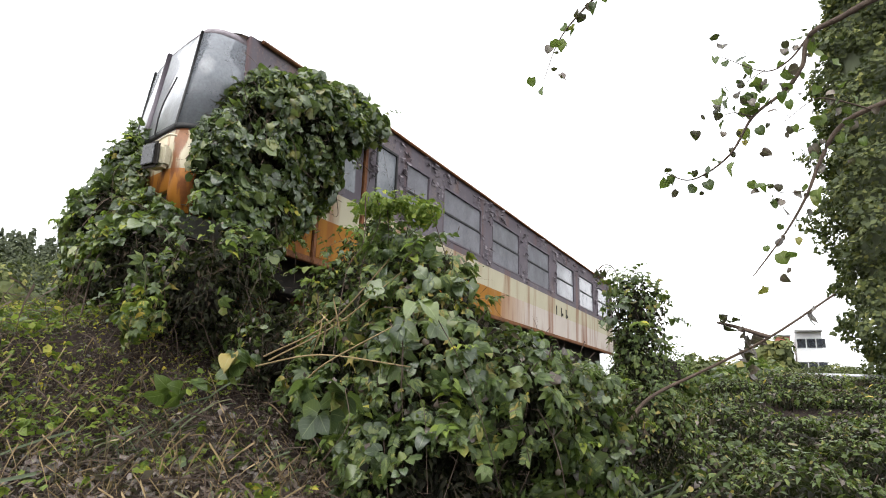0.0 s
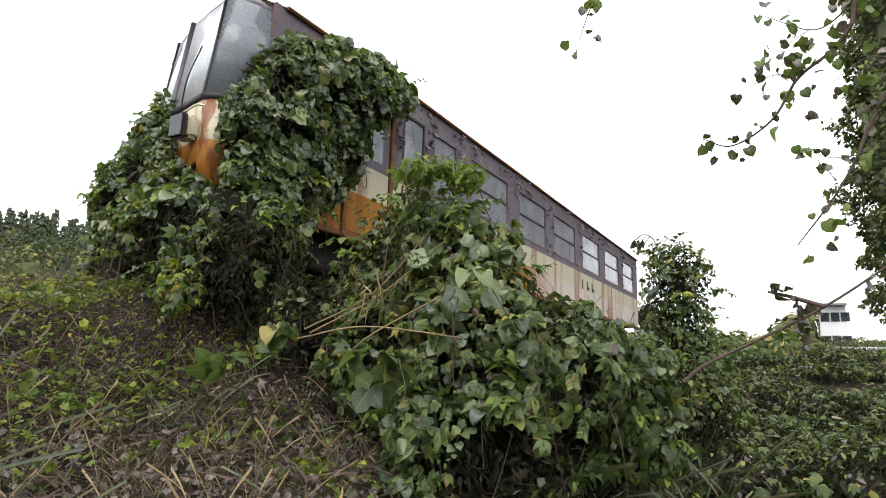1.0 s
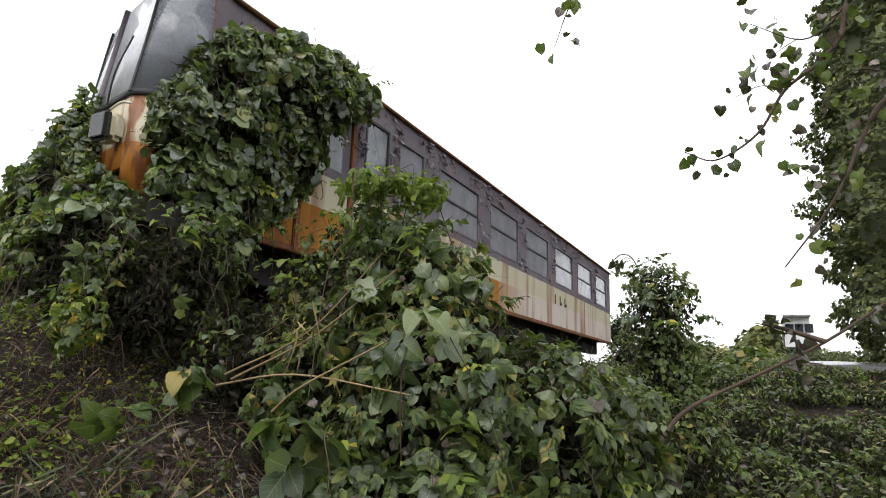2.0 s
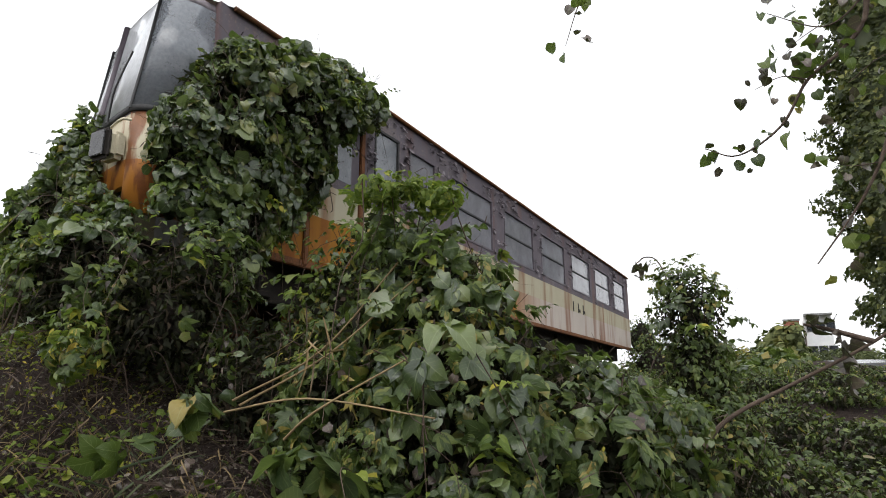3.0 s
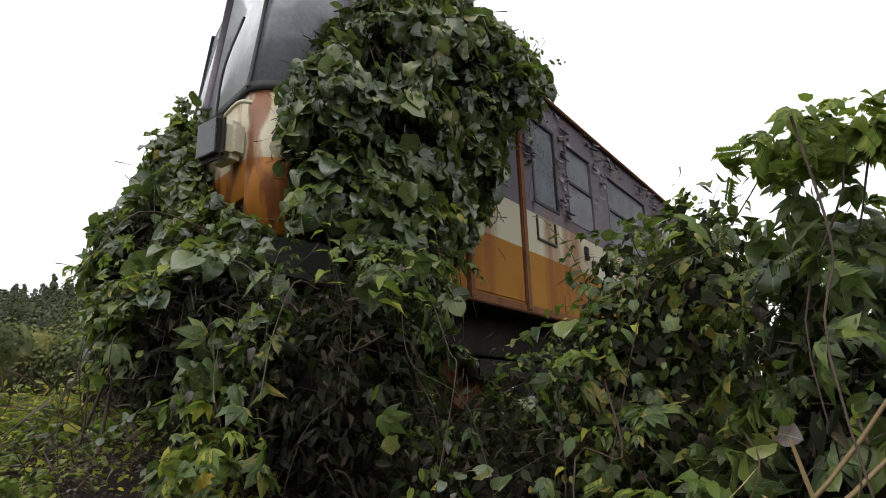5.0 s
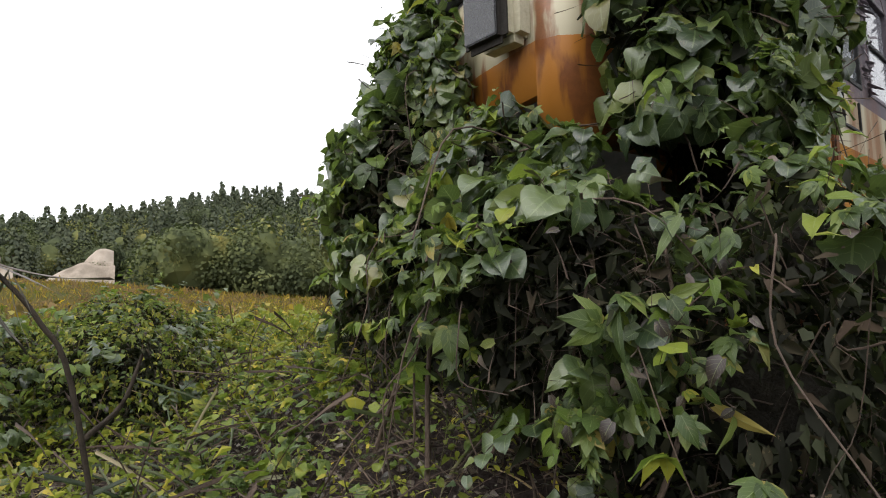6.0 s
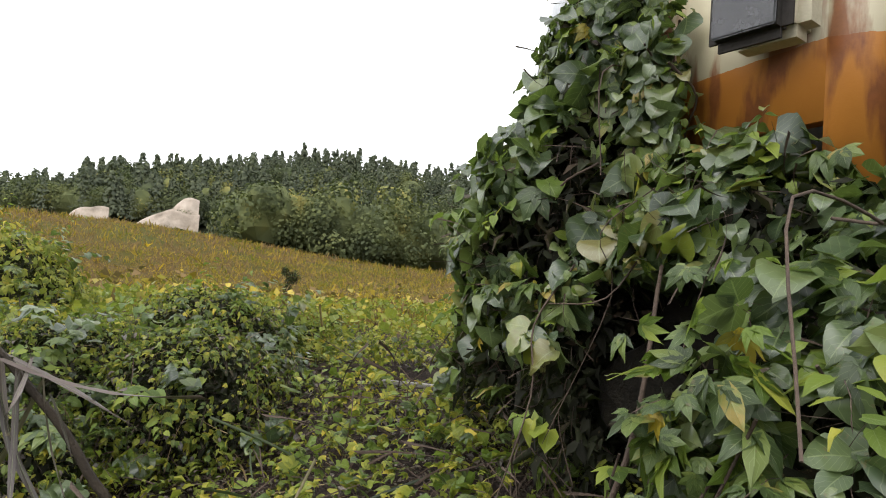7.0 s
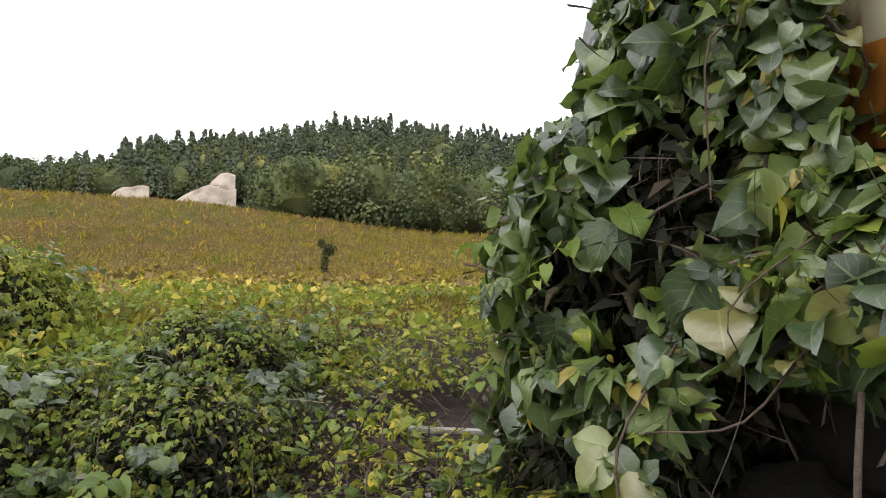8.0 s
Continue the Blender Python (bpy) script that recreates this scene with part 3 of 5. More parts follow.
def side_wall(x0, x1, name, start):
    bm = bmesh.new()
    box(bm, x0, x1, start, LONG, SILL, BELT)
    cuts = [start, 1.0, 1.5, 2.0, 2.5, 3.0, LONG] if start < 1 else [start, 2.0, 2.5, 3.0, LONG]
    for a, b in zip(cuts, cuts[1:]):
        box(bm, x0, x1, a, b, WTOP, GUTTER)
    edges = [start] + [v for a, b, _ in WINDOWS if a > start for v in (a, b)] + [LONG]
    for a, b in zip(edges[::2], edges[1::2]):
        box(bm, x0, x1, a, b, BELT, WTOP)
    return car_part(name, bm, PAINT, "flaking purple upper band over cream and rust-streaked orange")


side_wall(-0.06, 0.0, "side_wall", 0.5)
side_wall(-WIDE, -WIDE + 0.06, "side_wall", 1.6)


def window_unit(y0, y1, kind, x):
    """Frame, meeting rail and panes of one side window."""
    out = 1 if x > -1 else -1
    bm = bmesh.new()
    w = 0.035
    xa, xb = sorted((x - 0.035 * out, x + 0.006 * out))
    for a, b, c, d in ((y0, y1, BELT, BELT + w), (y0, y1, WTOP - w, WTOP), (y0, y0 + w, BELT + w, WTOP - w), (y1 - w, y1, BELT + w, WTOP - w)):
        box(bm, xa, xb, a, b, c, d, 0.004)
    f = car_part("window", bm, UPPER if kind != "fixed" else RUBBER, "steel window frame with dirty glass")
    mid = 2.51
    levels = [(BELT + w, mid - 0.015), (mid + 0.015, WTOP - w)] if kind == "sash" else [(BELT + w, WTOP - w)]
    for k, (a, b) in enumerate(levels):
        bm = bmesh.new()
        xo = x - (0.024 if k else 0.014) * out
        box(bm, *sorted((xo, xo - 0.005 * out)), y0 + w, y1 - w, a, b)
        car_part("pane", bm, GLASS_DUSTY if kind == "sash" else GLASS_CAB, "", f).visible_shadow = False
    if kind == "sash":
        bm = bmesh.new()
        box(bm, *sorted((x - 0.03 * out, x + 0.002 * out)), y0 + w, y1 - w, mid - 0.015, mid + 0.015, 0.003)
        car_part("meeting_rail", bm, RUBBER, "black meeting rail", f)


for a, b, kind in WINDOWS:
    window_unit(a, b, kind, 0.0)
    if a > 1.6:
        window_unit(a, b, kind, -WIDE)

# nose outline, from the near side round the corner to the far side
CORNER = [(0.0, 0.5), (-0.006, 0.34), (-0.03, 0.2), (-0.075, 0.09), (-0.135, 0.03), (-0.21, 0.0)]
FACE = [(-0.21, 0.0), (-0.55, 0.075), (-0.86, 0.16)]
SWEEP = [(-0.86, 0.16), (-1.3, 0.33), (-1.75, 0.57), (-2.15, 0.88), (-2.4, 1.22), (-2.5, 1.6)]


def wall_strip(line, z0, z1, thick=0.04, lean=0.0):
    """A bent sheet standing on a plan line, with thickness; lean: metres by which its top leans back."""
    bm = bmesh.new()
    cols = []
    for i, (x, y) in enumerate(line):
        a, b = line[max(i - 1, 0)], line[min(i + 1, len(line) - 1)]
        d = Vector((b[0] - a[0], b[1] - a[1])).normalized()
        inn = Vector((d.y, -d.x)) * thick * -1
        if inn.dot(Vector((-1.25 - x, 3 - y))) < 0:
            inn = -inn
        tl = lean
        cols.append([bm.verts.new(p) for p in ((x, y, z0), (x - tl * 0.25, y + tl, z1), (x + inn.x - tl * 0.25, y + inn.y + tl, z1), (x + inn.x, y + inn.y, z0))])
    for a, b in zip(cols, cols[1:]):
        for k in range(4):
            bm.faces.new((a[k], b[k], b[(k + 1) % 4], a[(k + 1) % 4])).smooth = k in (0, 2)
    bm.faces.new(cols[0])
    bm.faces.new(cols[-1][::-1])
    bmesh.ops.recalc_face_normals(bm, faces=bm.faces)
    return bm


car_part("corner_panel", wall_strip(CORNER, 1.27, 2.03), PAINT_RUSTY, "rounded corner in cream and orange with rust runs")
car_part("front_panel", wall_strip(FACE, 1.46, 2.03), PAINT_RUSTY, "orange and cream front sheet")
car_part("front_panel", wall_strip(SWEEP, 1.3, 2.03), PAINT_RUSTY, "orange and cream front sheet")
NOSE_TOP = 3.07
for line, nm, lab in ((CORNER, "corner_glass", "curved corner window reflecting the sky"), (FACE, "windscreen", "flat windscreen pane painted white for its sky reflection"), (SWEEP, "windscreen", "flat windscreen pane")):
    ob = car_part(nm, wall_strip(line, 2.06, NOSE_TOP, 0.008, 0.16), GLASS_CAB if nm == "corner_glass" else GLASS_SKYWHITE, lab)
    ob.visible_shadow = False
for k, line in enumerate((CORNER, FACE, SWEEP)):
    gl = [(x * 1.0, y - 0.012) for x, y in line]
    car_part("rubber_seal", wall_strip(gl, 2.015, 2.065, 0.06), RUBBER, "black rubber seal under the glass")
    hd = [(x - 0.042, y + 0.158) for x, y in line]
    car_part("header_panel", wall_strip(hd, NOSE_TOP, GUTTER - 0.02, 0.05, 0.05), FLAKE, "pale grey sheet above the glass")


def upright(x, y, w, mat, name, label):
    bm = bmesh.new()
    tube(bm, [(x, y - 0.01, 2.04), (x - 0.018, y + 0.07, 2.5), (x - 0.04, y + 0.155, NOSE_TOP + 0.02)], [w] * 3, 6)
    car_part(name, bm, mat, label)


upright(-0.215, 0.0, 0.012, RUBBER, "mullion", "black window mullion")
upright(-0.85, 0.155, 0.028, UPPER, "mullion", "peeling window pillar")
upright(0.0, 0.5, 0.03, UPPER, "mullion", "peeling window pillar")
# dark frame of the swept-back front window
for x, y in ((-1.3, 0.33),):
    upright(x, y, 0.014, RUBBER, "vent_frame", "dark window frame")
bm = bmesh.new()
tube(bm, smooth_line([(-0.58, 0.06, 2.03), (-0.52, 0.05, 2.3), (-0.44, 0.1, 2.62)], 5), [0.007] * 11, 5)
car_part("wiper", bm, RUBBER, "black windscreen wiper")
bm = bmesh.new()
tube(bm, smooth_line([(-0.16, -0.02, 1.93), (-0.22, -0.06, 1.93), (-0.45, 0.0, 1.92), (-0.5, 0.05, 1.91)], 4), [0.01] * 13, 6)
car_part("grab_rail", bm, CREAM, "cream painted grab rail")

# headlamp box
bm = bmesh.new()
box(bm, -0.42, -0.22, -0.09, 0.02, 1.65, 1.85, 0.03)
lamp = car_part("headlamp", bm, CREAM, "cream headlamp housing streaked with rust")
bm = bmesh.new()
box(bm, -0.435, -0.235, -0.13, -0.088, 1.635, 1.865, 0.025)
car_part("lamp_rim", bm, UNDER, "black lamp rim", lamp)
bm = bmesh.new()
box(bm, -0.415, -0.26, -0.142, -0.132, 1.66, 1.84, 0.004)
car_part("lens", bm, LENS, "scratched grey lens", lamp)

# roof
bm = bmesh.new()
arch = [(0.03, GUTTER), (-0.06, 3.21), (-0.3, 3.26), (-0.75, 3.3), (-1.25, 3.31), (-1.75, 3.3), (-2.2, 3.26), (-2.44, 3.21), (-2.53, GUTTER)]
stations = [0.2, 0.3, 0.42, 0.6, 0.75] + [0.9 + 0.94 * i for i in range(16)]
prev = None
for y in stations:
    sink = 0.15 * max(0, 1 - (y - 0.2) / 1.1) ** 2
    row = []
    for x, z in arch:
        yy = y
        if y < 1.8:
            yy = y + (max(0.0, -x - 0.2) * 0.32 + max(0.0, -x - 1.7) * 0.7) * max(0, 1 - (y - 0.2) / 1.6)
        yy += 0.42 * max(0.0, (x + 0.3) / 0.33) ** 2 * max(0, 1 - (y - 0.2) / 1.6)
        row.append(bm.verts.new((x - 0.0, yy, z - sink * (z - GUTTER) / 0.15 - 0.02 * random.random() * 0.3)))
    if prev:
        for k in range(len(arch) - 1):
            bm.faces.new((prev[k], prev[k + 1], row[k + 1], row[k])).smooth = True
    prev = row
bmesh.ops.solidify(bm, geom=bm.faces[:], thickness=0.03)
car_part("roof", bm, ROOF, "rusty brown sheet roof with a drip edge")
bm = bmesh.new()
pts = [(0.028, 0.62 + i * 0.719, GUTTER - 0.005 + random.uniform(-0.006, 0.006)) for i in range(21)]
tube(bm, pts, [0.022] * 21, 6)
car_part("gutter", bm, RUST, "rusty rain gutter")

# ends, floor, lining, seats
bm = bmesh.new()
box(bm, -2.44, -0.06, LONG - 0.06, LONG, SILL, GUTTER + 0.05)
car_part("end_wall", bm, PAINT)
bm = bmesh.new()
box(bm, -2.44, -0.06, 1.3, LONG - 0.06, SILL, SILL + 0.06)
car_part("floor_pan", bm, UNDER, "dark floor pan")
bm = bmesh.new()
box(bm, -2.3, -0.25, 1.75, 1.79, SILL + 0.06, 3.15)
car_part("bulkhead", bm, LINING, "pale cab bulkhead")
for y in [4.0 + 1.78 * i for i in range(6)]:
    for x0, x1 in ((-2.4, -1.55), (-0.95, -0.1)):
        bm = bmesh.new()
        box(bm, x0, x1, y, y + 0.42, SILL + 0.06, SILL + 0.46, 0.03)
        box(bm, x0, x1, y + 0.43, y + 0.53, SILL + 0.3, SILL + 0.98, 0.03)
        car_part("seat", bm, SEATCLOTH, "worn blue seat behind the glass")

# sill rail, underframe, bogies
bm = bmesh.new()
box(bm, -0.05, 0.012, 0.5, LONG, SILL - 0.05, SILL + 0.015, 0.008)
car_part("sill_rail", bm, RUST, "rusted sill edge")
bm = bmesh.new()
for x in (-2.1, -0.45):
    box(bm, x - 0.08, x + 0.08, 1.6, LONG - 0.1, 0.86, SILL, 0.01)
for y in (1.4, 5.5, 7.5, 9.5, 13):
    box(bm, -2.2, -0.3, y, y + 0.15, 0.9, SILL - 0.01)
car_part("underframe", bm, UNDER, "sooty iron underframe")
for y in (3.4, 12.2):
    bm = bmesh.new()
    for x in (-2.05, -0.45):
        box(bm, x - 0.06, x + 0.06, y - 1.1, y + 1.1, 0.68, 0.84, 0.02)
    box(bm, -2.05, -0.45, y - 0.15, y + 0.15, 0.66, 0.88, 0.02)
    bogie = car_part("bogie", bm, UNDER, "black iron bogie")
    for dy in (-0.85, 0.85):
        for x in (-1.78, -0.72):
            bm = bmesh.new()
            bmesh.ops.create_cone(bm, cap_ends=True, segments=28, radius1=0.36, radius2=0.33, depth=0.11, matrix=Matrix.Translation((x, y + dy, 0.78)) @ Matrix.Rotation(math.pi / 2, 4, "Y"))
            car_part("wheel", bm, RUST, "rusted steel wheel", bogie)
bm = bmesh.new()
box(bm, -1.1, -0.3, 0.12, 0.9, 0.8, 1.16, 0.04)
car_part("coupler_beam", bm, UNDER, "sooty front beam")

# door at the near end of the side: jamb posts, plate, catches
for y, w in ((2.42, 0.035), (1.62, 0.03)):
    bm = bmesh.new()
    box(bm, -0.01, 0.028, y - w, y + w, SILL - 0.03, GUTTER - 0.02, 0.008)
    car_part("door_jamb", bm, RUST, "rust-brown door jamb")
bm = bmesh.new()
box(bm, -0.03, 0.008, 1.66, 2.38, SILL + 0.02, 3.08, 0.01)
door = car_part("door", bm, PAINT, "flaking side door")
bm = bmesh.new()
box(bm, 0.009, 0.013, 1.8, 2.24, 2.1, 2.85, 0.001)
car_part("pane", bm, GLASS_CAB, "dark door glass", door)
bm = bmesh.new()
for a, b, c, d in ((2.66, 3.02, 1.78, 1.8), (2.66, 2.68, 1.8, 1.99), (3.0, 3.02, 1.8, 1.99)):
    box(bm, 0.0, 0.014, a, b, c, d, 0.003)
car_part("plate_holder", bm, RUBBER, "black square route plate holder")
for y, z in ((3.62, 1.83), (4.83, 1.79), (3.78, 1.72)):
    bm = bmesh.new()
    box(bm, -0.002, 0.03, y, y + 0.07, z, z + 0.09, 0.01)
    box(bm, 0.0, 0.045, y + 0.01, y + 0.045, z - 0.05, z, 0.008)
    car_part("side_catch", bm, UNDER, "black iron catch")
bm = bmesh.new()
box(bm, 0.0, 0.008, 3.1, 3.55, 1.2, 1.38, 0.003)
car_part("access_hatch", bm, PAINT, "orange access hatch")
# dark lettering that cannot be read, as bars
for i, y in enumerate((9.7, 10.05, 10.4)):
    bm = bmesh.new()
    box(bm, 0.0, 0.005, y, y + 0.06, 1.66, 1.86)
    if i:
        box(bm, 0.0, 0.005, y + 0.08, y + 0.16, 1.68, 1.74)
    car_part("lettering_bar", bm, UNDER, "unreadable black mark")

# curled paint flakes over the upper band
fl = np.random.default_rng(3)


def flake_places():
    spans = [(WTOP + 0.02, GUTTER - 0.03, 1.6, LONG, 520)]
    posts = [(2.5, 2.64), (3.16, 3.35), (4.02, 4.4), (5.77, 6.19), (7.51, 7.89), (9.28, 9.71), (11.11, 11.51), (12.92, 13.29)]
    for z0, z1, y0, y1, n in spans + [(2.05, WTOP, a, b, 70) for a, b in posts]:
        for _ in range(n):
            yield fl.uniform(y0, y1), fl.uniform(z0, z1)


fp = np.array([(0.004, y, z) for y, z in flake_places()])
fp = fp[[noise.noise(Vector((0, p[1] * 2.0, p[2] * 2.5))) > -0.12 for p in fp]]
fz = np.array([[1, 0, 0]]) + fl.normal(scale=0.22, size=fp.shape)
fa = np.array([[0, 0, -1]]) + fl.normal(scale=0.5, size=fp.shape)
ob = leaf_stuff("paint_flaking", leaflet(3, 0.35, 0.25, 0.25, -0.6), FLAKE, fp, frames(fz, fa), fl.uniform(0.015, 0.07, len(fp)), car, "curling flakes of old paint")
ob.matrix_parent_inverse = car_inv


# ---------------------------------------------------------------- growth on and round the car
def above(x, y):
    return height(x, y) + 0.02


def clear_of_nose(p):
    """Keeps growth off the bare corner post, the lamp and the glass."""
    x, y, z = p[:, 0], p[:, 1], p[:, 2]
    hollow = (x > -0.08) & (x < 0.4) & (y > -0.2) & (y < 0.45) & (z > 0.92) & (z < 1.28)
    post = (x > -0.5) & (x < -0.06 + 0.05 * np.sin(z * 7)) & (y < 0.12) & (z > 1.42 - 0.5 * (x + 0.1))
    glass = (z > 2.06) & (y < 0.1 + (z - 2.06) * 0.5) & (x > -1.1)
    under = (x > -0.66) & (x < -0.12) & (y > -0.5) & (z > 0.2) & (z < 1.1)
    return ~hollow & ~post & ~glass & ~under


thicket("side_vine", "dark green kudzu hanging in a curtain over the railcar's side", "vine",
        [(0.2, 0.9, 2.35, 0.36, 0.72, 0.46), (0.22, 0.5, 1.85, 0.3, 0.5, 0.6), (0.22, 0.45, 1.3, 0.28, 0.45, 0.6), (0.2, 1.35, 2.6, 0.36, 0.6, 0.4), (0.12, 1.95, 2.92, 0.3, 0.55, 0.27), (0.14, 1.2, 2.05, 0.26, 0.52, 0.45), (0.14, 0.85, 1.55, 0.25, 0.45, 0.42), (0.14, 0.22, 1.75, 0.22, 0.26, 0.5), (0.1, 0.4, 2.2, 0.2, 0.3, 0.35)],
        [(T_TRI, KUDZU, "foliage", 1500, 0.07, 0.15), (T_OVATE, KUDZU, "foliage", 1400, 0.05, 0.12), (T_LOBED, KUDZU, "foliage", 1300, 0.06, 0.13), (T_PALM, HOP, "foliage", 1200, 0.05, 0.1), (T_LOBED, BRIGHT, "foliage", 130, 0.06, 0.11), (T_SMALL, HOP, "foliage", 900, 0.03, 0.055)],
        singles=90, floor=above, keep=lambda p: clear_of_nose(p) & (p[:, 0] > 0.0), stems=20, shrink=0.72, gap=-0.14, sprays=80, reach=0.22)
thicket("side_vine", "bramble and kudzu heaped against the railcar's corner", "vine",
        [(0.45, -0.05, 0.5, 0.55, 0.5, 0.5), (0.95, 0.35, 0.1, 0.55, 0.5, 0.5), (0.12, -0.25, 0.66, 0.46, 0.36, 0.42), (1.1, 0.9, 0.1, 0.6, 0.7, 0.55), (0.5, 0.15, 0.85, 0.3, 0.35, 0.3)],
        [(T_TRI, KUDZU, "foliage", 200, 0.06, 0.13), (T_LOBED, KUDZU, "foliage", 150, 0.05, 0.11), (T_PALM, HOP, "foliage", 700, 0.04, 0.1), (T_SMALL, HOP, "foliage", 1500, 0.025, 0.06), (T_WILLOW, HOP, "foliage", 260, 0.06, 0.12), (T_SMALL, LITTER, "foliage", 900, 0.03, 0.06), (T_PALM, BRIGHT, "foliage", 180, 0.03, 0.06), (T_SMALL, BRIGHT, "foliage", 250, 0.02, 0.045)],
        singles=60, floor=above, keep=clear_of_nose, stems=50, gap=-0.02, sprays=45, reach=0.24, low=0.16)
thicket("front_vine", "large-leaved kudzu smothering the railcar's front", "vine",
        [(-0.62, -0.02, 0.75, 0.5, 0.32, 0.5), (-0.98, 0.05, 1.2, 0.48, 0.34, 0.45), (-0.95, 0.14, 1.7, 0.28, 0.24, 0.42), (-1.38, 0.22, 1.25, 0.33, 0.28, 0.36), (0.02, -0.3, 0.76, 0.4, 0.3, 0.36), (-1.25, 0.25, 0.75, 0.5, 0.4, 0.5), (-0.3, -0.1, 1.15, 0.36, 0.18, 0.22)],
        [(T_TRI, KUDZU, "foliage", 1000, 0.06, 0.14), (T_OVATE, KUDZU, "foliage", 1400, 0.04, 0.11), (T_LOBED, KUDZU, "foliage", 1100, 0.05, 0.12), (T_PALM, HOP, "foliage", 1000, 0.04, 0.1), (T_PALM, YELLOW, "foliage", 14, 0.04, 0.07), (T_SMALL, HOP, "foliage", 1100, 0.025, 0.05), (T_SMALL, BRIGHT, "foliage", 800, 0.02, 0.05), (T_PALM, BRIGHT, "foliage", 450, 0.04, 0.09), (T_LOBED, BRIGHT, "foliage", 350, 0.04, 0.1), (T_SMALL, LITTER, "foliage", 300, 0.03, 0.06)],
        singles=110, floor=above, keep=clear_of_nose, stems=40, shrink=0.74, gap=-0.04, sprays=60, reach=0.18, low=0.2)
thicket("front_vine", "thin runners climbing the railcar's front sheet", "vine",
        [(-0.7, 0.0, 1.6, 0.18, 0.12, 0.4), (-0.85, 0.08, 2.0, 0.16, 0.12, 0.26), (-0.5, -0.03, 1.36, 0.2, 0.06, 0.14), (-0.05, -0.16, 1.18, 0.22, 0.1, 0.1), (-0.28, -0.12, 1.34, 0.2, 0.06, 0.1)],
        [(T_OVATE, KUDZU, "foliage", 240, 0.04, 0.09), (T_LOBED, KUDZU, "foliage", 120, 0.05, 0.1), (T_PALM, HOP, "foliage", 200, 0.03, 0.08), (T_SMALL, BRIGHT, "foliage", 300, 0.02, 0.05)], shrink=0, floor=above, stems=14, inner=0.3)

thicket("hop_vine", "fresh lobed hop leaves trailing below the front", "vine",
        [(-0.1, -0.6, 0.82, 0.16, 0.08, 0.3), (0.62, -0.66, 0.3, 0.2, 0.12, 0.2)],
        [(T_PALM, HOP, "foliage", 120, 0.035, 0.085), (T_PALM, BRIGHT, "foliage", 60, 0.035, 0.08), (T_PALM, YELLOW, "foliage", 8, 0.05, 0.08)], singles=40, shrink=0, stems=8, inner=0.4, floor=above)
thicket("weed_clump", "light green weeds standing before the railcar's door", "weeds",
        [(1.45, 0.35, 0.4, 0.34, 0.34, 0.52), (1.5, 0.9, 0.4, 0.38, 0.4, 0.5), (1.45, 0.55, 0.75, 0.27, 0.25, 0.4), (1.72, 0.35, 0.8, 0.24, 0.22, 0.36)],
        [(T_SMALL, BRIGHT, "foliage", 700, 0.02, 0.05), (T_SMALL, HOP, "foliage", 2600, 0.025, 0.06), (T_PALM, HOP, "foliage", 700, 0.035, 0.08), (T_PINNATE, BRIGHT, "foliage", 30, 0.06, 0.1)], shrink=0.5, stems=16, inner=0.2, floor=above, sprays=40, reach=0.25)
MOUND = [(2.08, 0.02, 0.12, 0.32, 0.36, 0.82), (2.34, 0.02, 0.08, 0.38, 0.42, 0.7), (2.45, -0.1, -0.2, 0.5, 0.45, 0.62), (2.75, 0.25, -0.2, 0.5, 0.6, 0.5), (1.75, 0.2, -0.1, 0.5, 0.45, 0.5), (2.5, -0.3, -0.55, 0.5, 0.4, 0.42), (2.9, 0.9, -0.35, 0.5, 0.6, 0.5)]
thicket("bramble_mound", "mixed vines and weeds heaped over dry stalks", "bush", MOUND,
        [(T_PALM, HOP, "foliage", 2700, 0.05, 0.11), (T_TRI, KUDZU, "foliage", 420, 0.06, 0.13), (T_LOBED, KUDZU, "foliage", 350, 0.06, 0.13), (T_SMALL, HOP, "foliage", 3000, 0.025, 0.06), (T_PINNATE, HOP, "foliage", 420, 0.07, 0.13), (T_SMALL, BRIGHT, "foliage", 700, 0.02, 0.05), (T_LOBED, LITTER, "foliage", 500, 0.03, 0.07)],
        singles=90, floor=above, stems=40, shrink=0.74, gap=-0.08, sprays=90, reach=0.2)
thicket("young_shoot", "bright green young shoots on top of the mound", "shoot",
        [(2.1, -0.18, 1.0, 0.22, 0.14, 0.09), (2.34, -0.15, 0.94, 0.16, 0.12, 0.1)],
        [(T_PINNATE, BRIGHT, "foliage", 40, 0.05, 0.1), (T_PALM, BRIGHT, "foliage", 170, 0.03, 0.065), (T_SMALL, BRIGHT, "foliage", 200, 0.025, 0.05)], shrink=0, stems=8, inner=0.3)
thicket("big_leaf_plant", "broad dusty-green leaves close to the path", "plant",
        [(2.47, -1.02, -0.15, 0.16, 0.1, 0.12), (2.62, -0.68, 0.22, 0.16, 0.08, 0.1)],
        [(T_TRI, KUDZU, "foliage", 11, 0.11, 0.16)], singles=8, shrink=0, stems=5, inner=0.5)
thicket("big_leaf_plant", "three-part pale leaves low on the bank", "plant",
        [(1.52, -0.67, 0.04, 0.08, 0.06, 0.06), (1.28, -0.85, -0.12, 0.1, 0.06, 0.06)],
        [(T_TRI, HOP, "foliage", 8, 0.12, 0.17)], singles=4, shrink=0, stems=3, inner=0.3)
